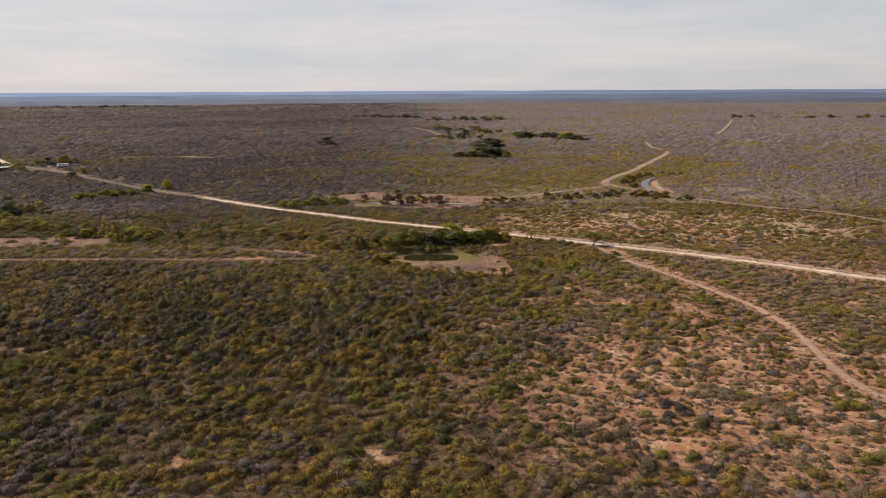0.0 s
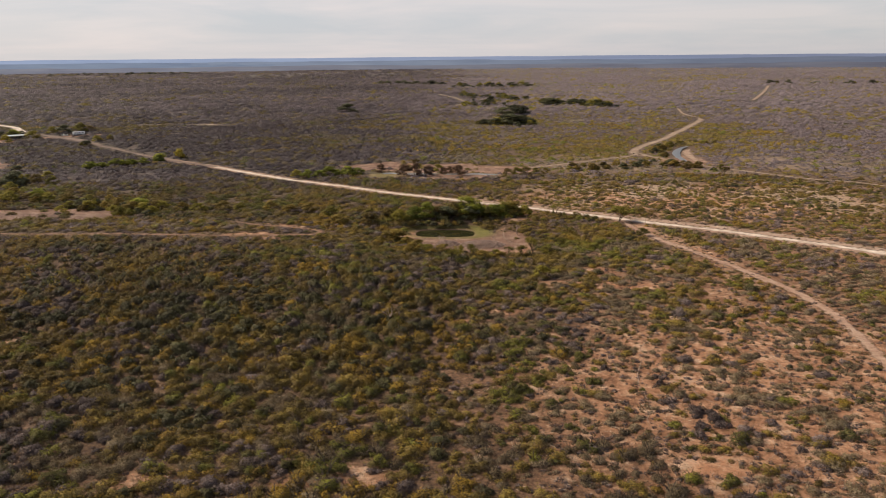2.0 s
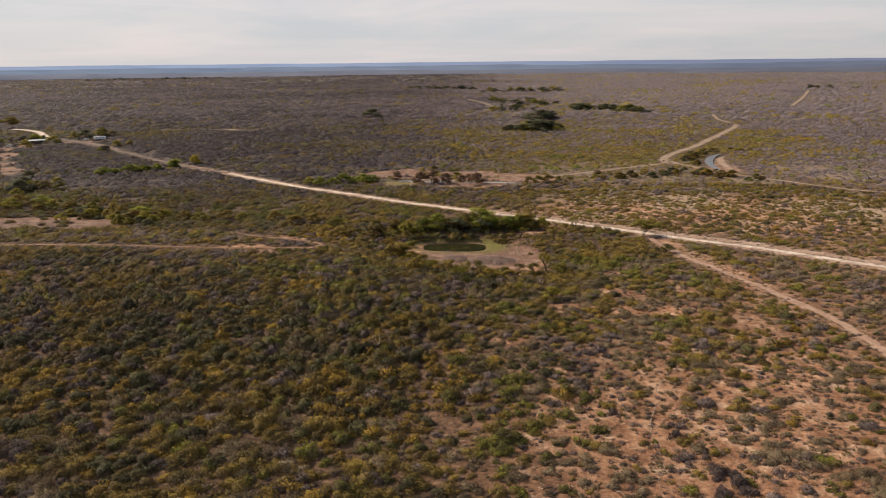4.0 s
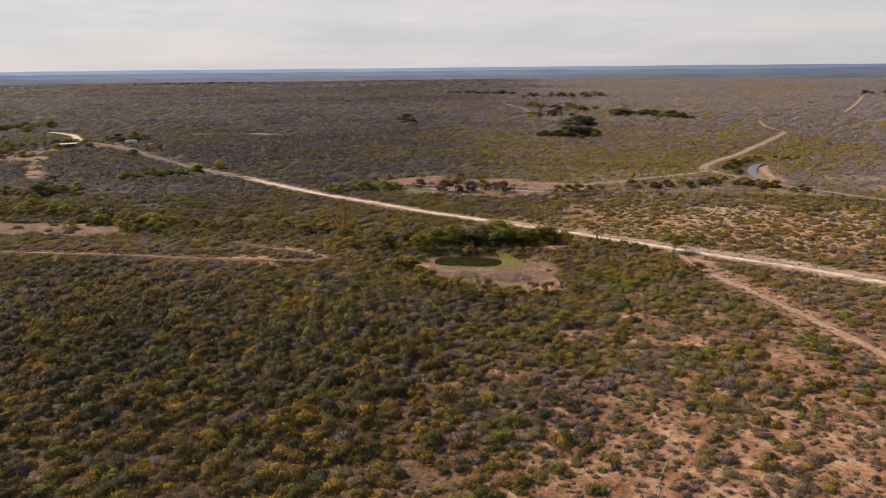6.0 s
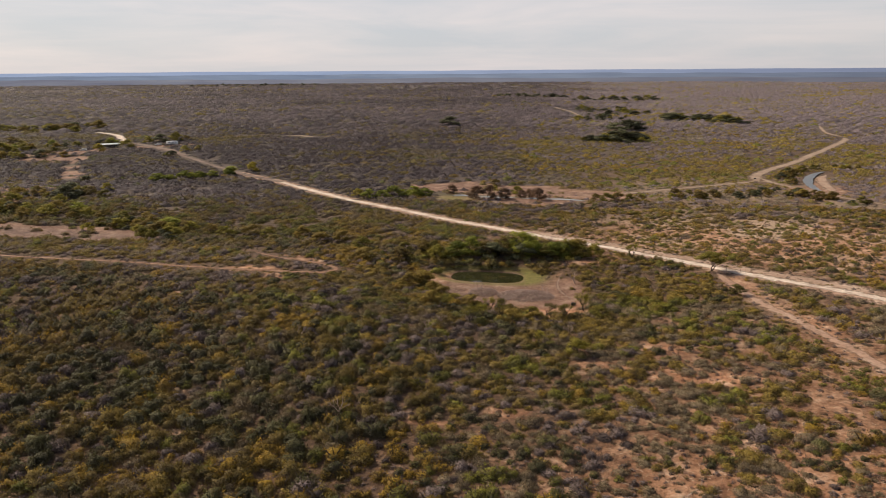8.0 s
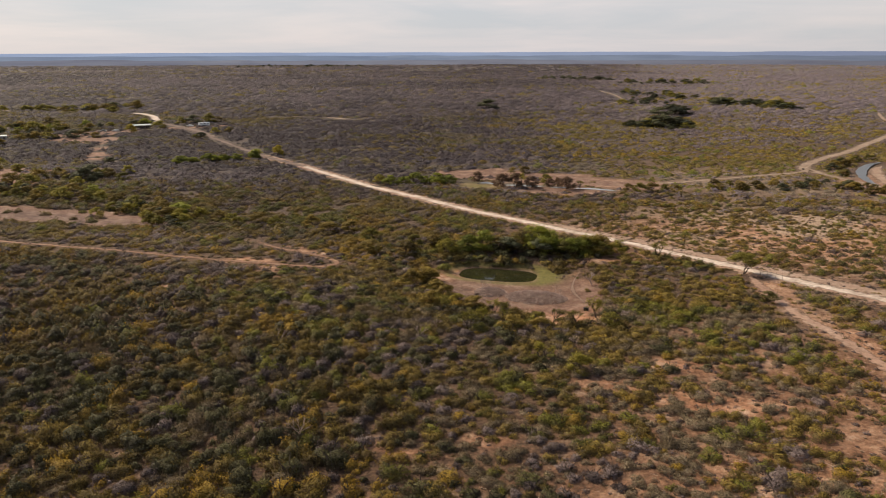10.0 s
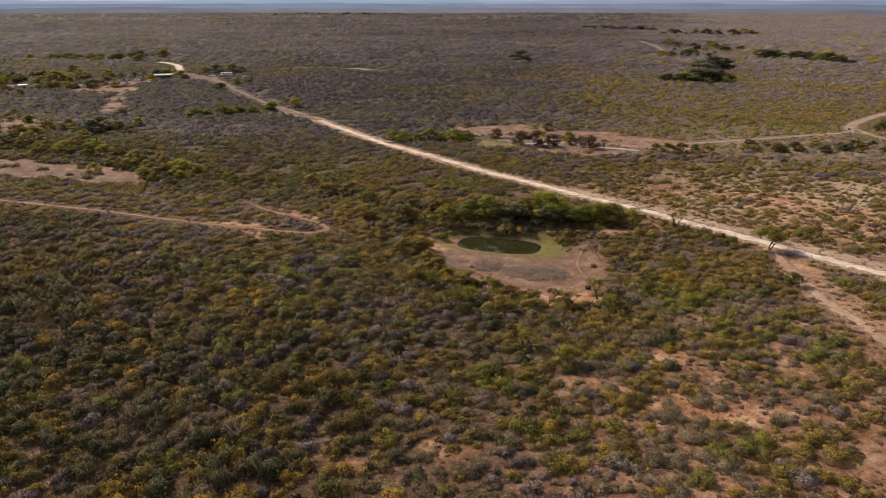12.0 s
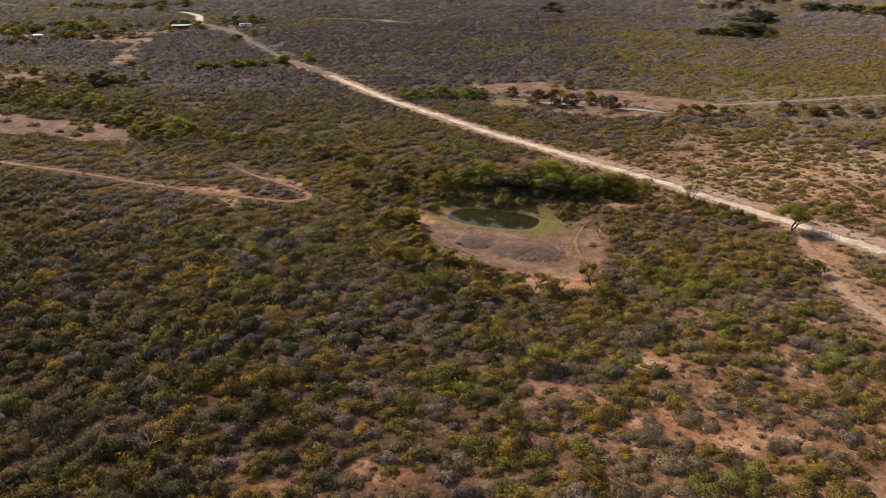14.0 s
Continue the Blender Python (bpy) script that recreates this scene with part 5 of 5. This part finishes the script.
BELTS = [
    # points along it, trees, half width, heights: green belts above the clearing and round the yard
    ([(-235.2, 347.4), (-198.2, 345.2), (-149.8, 328.5), (-116.1, 311.6)], 45, 9, (3.2, 5.0)),
    ([(-301.4, 408.9), (-260.9, 390.6), (-225.6, 384.6), (-212.6, 402.9)], 22, 10, (3.4, 5.4)),
    ([(-398.2, 499.3), (-388.5, 517.7), (-378.2, 537.1), (-359.6, 560.1)], 18, 9, (3.4, 5.6)),
    ([(-510.3, 699.6), (-484.4, 722.2), (-473.2, 761.9)], 22, 16, (5, 8)),
    ([(-436.2, 534.9), (-434.4, 585.7), (-431.2, 618.1)], 14, 12, (5, 8)),
    ([(-272.1, 533.2), (-274.6, 586.8), (-278.5, 623.8)], 8, 10, (3, 5)),
    # along the creek
    ([(60, 430), (85, 440), (105, 448), (121, 440), (136, 424)], 42, 7, (2.8, 4.2)),
    ([(117, 474), (120, 496), (127, 520), (138, 538), (154, 548), (172, 556)], 26, 4, (2.8, 4.0)),
    ([(-216, 449), (-209, 459), (-197, 468), (-183, 482)], 24, 3.5, (2.6, 5.2)),
]
for pts, count, half, tall in BELTS:
    line = smooth_line(pts, 2.0)
    for kx in range(count):
        p = line[int(RNG.integers(0, len(line)))]
        WOODS.append(("lush" if half == 3.5 else ("mesquite", "olive", "olive", "mesquite", "olive", "oak")[int(RNG.integers(0, 6))], p[0] + RNG.normal(0, half * 0.6), p[1] + RNG.normal(0, half * 0.6), RNG.uniform(*tall)))
YARD = [(-345, 598), (-309, 626), (-317, 619), (-353, 577), (-360, 572), (-397, 517), (-390, 510), (-340, 588)]      # kept clear of trees
WOODS = [w for w in WOODS if min(math.hypot(w[1] - a, w[2] - b) for a, b in YARD) > 8]
WOODS = [w for w in WOODS if w[0] in ("airy", "thin", "dead", "brown") or road_gap(np.array([w[1]]), np.array([w[2]]))[0] > 1.0]
for kind, x, y, tall in WOODS:
    wide = {"oak": 1.5, "lush": 1.25, "mesquite": 1.25, "olive": 1.35, "thin": 1.2, "brown": 1.1, "airy": 1.65, "yellow": 1.1, "dead": 1.3}[kind]
    tree(kind, x, y, tall, wide * (1.2 if y > 690 else 1.0))


# ---- the pond's brush heap and drinking trough ----
def box(bm, size, at, bevel=0.0, turn=0.0):
    m = Matrix.Translation(at) @ Matrix.Rotation(radians(turn), 4, "Z") @ Matrix.Diagonal((*size, 1))
    made = bmesh.ops.create_cube(bm, size=1, matrix=m)
    if bevel:
        edges = list({e for v in made["verts"] for e in v.link_edges})
        bmesh.ops.bevel(bm, geom=edges, offset=bevel, segments=2, affect="EDGES")


def brush_heap(x, y, rx, ry, high, count, seed, label):
    """A heap of dead branches laid crosswise."""
    g = random.Random(seed)
    thing = new("brush_pile")
    thing.location = (x, y, float(height(np.array([x]), np.array([y]))[0]))
    tagged(thing, label, "brush pile", "brush piles by the pond")
    for lay in range(2):
        bm = bmesh.new()
        for _ in range(count // 2):
            r, a = math.sqrt(g.random()), g.uniform(0, 6.28)
            cx, cy = math.cos(a) * r * rx, math.sin(a) * r * ry
            cz = (1 - r * r) * high * g.uniform(0.1, 1.0) + 0.05
            d = Vector((g.uniform(-1, 1), g.uniform(-1, 1), g.uniform(-0.15, 0.55))).normalized()
            ln, rad = g.uniform(0.5, 1.5), g.uniform(0.03, 0.085)
            c = Vector((cx, cy, cz + float(height(np.array([x + cx]), np.array([y + cy]))[0]) - thing.location.z))
            kink = Vector((g.uniform(-0.2, 0.2), g.uniform(-0.2, 0.2), g.uniform(-0.1, 0.2)))
            tube(bm, [c - d * ln / 2, c + kink, c + d * ln / 2], [rad, rad * 0.8, rad * 0.35], 3)
        tagged(part("branch_layer", bm, MAT["deadwood"], thing), kind="stuff")


brush_heap(8.2, 261, 7.4, 5.2, 1.3, 1300, 5, "low heap of grey dead branches beside the pond")
brush_heap(-3.2, 262.4, 4.0, 3.6, 1.2, 450, 6, "grey dead branches heaped on bare ground")
for x, y, tall, seed in ((-5.5, 265.4, 2.8, 0), (12.2, 267.1, 2.2, 1), (-4.2, 266.2, 2.2, 2), (13.4, 265.8, 1.7, 3)):
    tree("dead", x, y, tall, 1.2)


def trough(x, y):
    thing = new("feed_trough")
    thing.location = (x, y, float(height(np.array([x]), np.array([y]))[0]))
    thing.rotation_euler = (0, 0, 0.5)
    tagged(thing, "black open-topped plastic feed tub on bare ground", "trough")
    bm = bmesh.new()
    n = 20
    rings = []
    for r, z in ((0.52, 0.0), (0.62, 0.58), (0.66, 0.61), (0.58, 0.61), (0.48, 0.1), (0.0, 0.1)):
        rings.append([bm.verts.new((r * math.cos(k * 2 * math.pi / n), r * math.sin(k * 2 * math.pi / n), z)) for k in range(n)] if r else [bm.verts.new((0, 0, z))])
    for a, b in zip(rings, rings[1:]):
        for k in range(n):
            bm.faces.new((a[k], a[(k + 1) % n], b[(k + 1) % n], b[k]) if len(b) > 1 else (a[k], a[(k + 1) % n], b[0]))
    bm.faces.new(rings[0][::-1])
    part("tub", bm, MAT["black"], thing)
    bm = bmesh.new()
    box(bm, (0.8, 0.1, 0.08), (0, 0, 0.66), 0.02)
    part("crossbar", bm, MAT["deadwood"], thing, "pale wooden bar across the rim")


trough(20.7, 252.8)
trough(105.7, 499)


# ---- the homestead ----
def set_down(name, x, y, turn, label, category, group=""):
    thing = new(name)
    thing.location = (x, y, float(height(np.array([x]), np.array([y]))[0]))
    thing.rotation_euler = (0, 0, radians(turn))
    return tagged(thing, label, category, group)


def simple(name, boxes, mat, parent, label=""):
    bm = bmesh.new()
    for size, at, bev in boxes:
        box(bm, size, at, bev)
    return part(name, bm, MAT[mat], parent, label)


def house(x, y, turn, length, deep):
    h = set_down("ranch_house", x, y, turn, "low ranch house with pale metal roof and dark open porch", "house")
    simple("wall", [((length, 0.2, 2.6), (0, deep / 2, 1.3), 0)], "plaster", h)
    simple("wall", [((length * 0.55, 0.2, 2.6), (length * 0.22, -deep * 0.1, 1.3), 0)], "plaster", h)
    for sx in (-1, 1):
        simple("wall", [((0.2, deep * 0.6, 2.6), (sx * length / 2, deep * 0.2, 1.3), 0)], "plaster", h)
    bm = bmesh.new()
    for sy in (-1, 1):
        m = Matrix.Translation((0, sy * deep * 0.27, 3.05)) @ Matrix.Rotation(radians(-sy * 11), 4, "X")
        bmesh.ops.create_cube(bm, size=1, matrix=m @ Matrix.Diagonal((length + 1.2, deep * 0.58, 0.09, 1)))
        for k in range(int(length) + 1):
            bmesh.ops.create_cube(bm, size=1, matrix=m @ Matrix.Translation((k - length / 2, 0, 0.07)) @ Matrix.Diagonal((0.06, deep * 0.58, 0.06, 1)))
    part("roof", bm, MAT["roof"], h, "pale ribbed sheet metal roof")
    for k in range(5):
        simple("post", [((0.14, 0.14, 2.6), (-length / 2 + 0.3 + k * (length - 0.6) / 4, -deep * 0.48, 1.3), 0.02)], "bark", h)
    for k in (0.1, 0.34):
        w = simple("window", [((1.2, 0.06, 1.0), (length * k, -deep * 0.1 - 0.13, 1.5), 0.01)], "glass", h)
        simple("frame", [((1.36, 0.05, 0.08), (length * k, -deep * 0.1 - 0.14, 2.04), 0), ((1.36, 0.05, 0.08), (length * k, -deep * 0.1 - 0.14, 0.96), 0)], "white", w)
    simple("door", [((0.95, 0.06, 2.05), (length * 0.22, -deep * 0.1 - 0.13, 1.03), 0.01)], "bark", h)
    return h


def trailer(x, y, turn):
    t = set_down("camper_trailer", x, y, turn, "white camper trailer with dark windows on bare yard", "trailer")
    simple("body", [((8.6, 2.5, 2.3), (0, 0, 1.75), 0.18)], "white", t)
    simple("roof_unit", [((1.0, 0.8, 0.3), (0.8, 0, 3.05), 0.06)], "white", t)
    for k in (-2.6, 0.4, 2.8):
        simple("window", [((1.1, 0.06, 0.7), (k, -1.27, 2.1), 0.01)], "glass", t)
    simple("door", [((0.75, 0.06, 1.8), (-1.1, -1.27, 1.65), 0.01)], "roof", t)
    for k in (-0.5, 0.5):
        for sy in (-1, 1):
            wheel(t, k * 1.8, sy * 1.15)
    simple("hitch", [((1.5, 0.15, 0.12), (-4.9, 0, 0.6), 0.02)], "black", t)


def wheel(parent, x, y, r=0.36):
    bm = bmesh.new()
    bmesh.ops.create_cone(bm, cap_ends=True, segments=16, radius1=r, radius2=r, depth=0.24, matrix=Matrix.Translation((x, y, r)) @ Matrix.Rotation(radians(90), 4, "X"))
    bmesh.ops.bevel(bm, geom=[e for e in bm.edges if len(e.link_faces) == 2 and any(len(f.verts) > 4 for f in e.link_faces)], offset=0.05, segments=2, affect="EDGES")
    w = part("wheel", bm, MAT["black"], parent)
    bm = bmesh.new()
    bmesh.ops.create_cone(bm, cap_ends=True, segments=12, radius1=r * 0.55, radius2=r * 0.5, depth=0.27, matrix=Matrix.Translation((x, y, r)) @ Matrix.Rotation(radians(90), 4, "X"))
    part("rim", bm, MAT["roof"], w)


def pickup(x, y, turn, paint, label):
    p = set_down("pickup_truck", x, y, turn, label, "truck", "vehicles in the yard")
    simple("body", [((5.2, 1.9, 0.62), (0, 0, 0.78), 0.12)], paint, p)
    simple("cab", [((2.1, 1.75, 0.75), (0.25, 0, 1.42), 0.16)], paint, p)
    simple("windscreen", [((0.06, 1.5, 0.5), (1.30, 0, 1.45), 0.01)], "glass", p)
    for sy in (-1, 1):
        simple("side_window", [((1.5, 0.05, 0.45), (0.25, sy * 0.87, 1.5), 0.01)], "glass", p)
    simple("cargo_bed", [((1.8, 1.6, 0.08), (-1.65, 0, 1.1), 0.01)], "black", p)
    for sx in (-1.6, 1.65):
        for sy in (-0.88, 0.88):
            wheel(p, sx, sy)
    for sy in (-0.65, 0.65):
        simple("headlight", [((0.06, 0.3, 0.18), (2.6, sy, 0.9), 0.02)], "white", p)


def shed(x, y, turn, size, label):
    s = set_down("shed", x, y, turn, label, "shed", "sheds of the homestead")
    lx, ly, lz = size
    for sy in (-1, 1):
        simple("wall", [((lx, 0.12, lz), (0, sy * ly / 2, lz / 2), 0)], "tin", s)
    for sx in (-1, 1):
        simple("wall", [((0.12, ly - 0.14, lz), (sx * (lx / 2 - 0.07), 0, lz / 2), 0)], "tin", s)
    bm = bmesh.new()
    bmesh.ops.create_cube(bm, size=1, matrix=Matrix.Translation((0, 0, lz + 0.2)) @ Matrix.Rotation(radians(5), 4, "X") @ Matrix.Diagonal((lx + 0.5, ly + 0.6, 0.08, 1)))
    part("roof", bm, MAT["roof"], s)
    simple("door", [((0.9, 0.05, 1.9), (lx * 0.2, -ly / 2 - 0.09, 0.95), 0)], "bark", s)


house(-345, 598, 44, 13, 6.5)
trailer(-309, 626, 40)
pickup(-317, 619, 40, "white", "white pickup truck parked beside the trailer")
pickup(-353, 577, 60, "white", "white pickup truck parked in the bare yard")
pickup(-360, 572, 20, "tin", "dull grey truck parked under trees")
shed(-397, 517, 40, (5, 4, 2.6), "small grey tin shed under trees")


def scrap_board(x, y, turn, label):
    s = set_down("scrap_board", x, y, turn, label, "board")
    bm = bmesh.new()
    box(bm, (1.6, 0.9, 0.05), (0, 0, 0.06), 0.01)
    part("sheet", bm, MAT["plaster"], s)
    simple("batten", [((0.08, 0.95, 0.06), (0.5, 0, 0.11), 0.01)], "deadwood", s)


scrap_board(74.8, 125, 25, "pale scrap sheet lying on red soil")
scrap_board(-20.9, 340, -40, "pale scrap sheet lying beside the road")


# ---- a short fence where the track meets the road ----
def short_fence(pts):
    thing = new("fence")
    x0, y0 = pts[0]
    z0 = float(height(np.array([x0]), np.array([y0]))[0])
    thing.location = (x0, y0, z0)
    tagged(thing, "short weathered wire fence with wooden posts beside the road", "fence")
    tops = []
    for k, (x, y) in enumerate(pts):
        z = float(height(np.array([x]), np.array([y]))[0]) - z0
        bm = bmesh.new()
        lean = 0.06 * (-1) ** k
        tube(bm, [Vector((x - x0, y - y0, z - 0.3)), Vector((x - x0 + lean, y - y0, z + 0.8)), Vector((x - x0 + lean * 2, y - y0, z + 1.5))], [0.055, 0.05, 0.045], 7)
        part("post", bm, MAT["deadwood"], thing)
        tops.append(Vector((x - x0 + lean, y - y0, z)))
    for h in (0.45, 0.85, 1.25):
        bm = bmesh.new()
        tube(bm, [p + Vector((0, 0, h)) for p in tops], [0.018] * len(tops), 3)
        part("wire", bm, MAT["tin"], thing)


short_fence([(60.9, 286.2), (62.4, 285.3), (64.2, 284.2), (65.5, 282.5)])
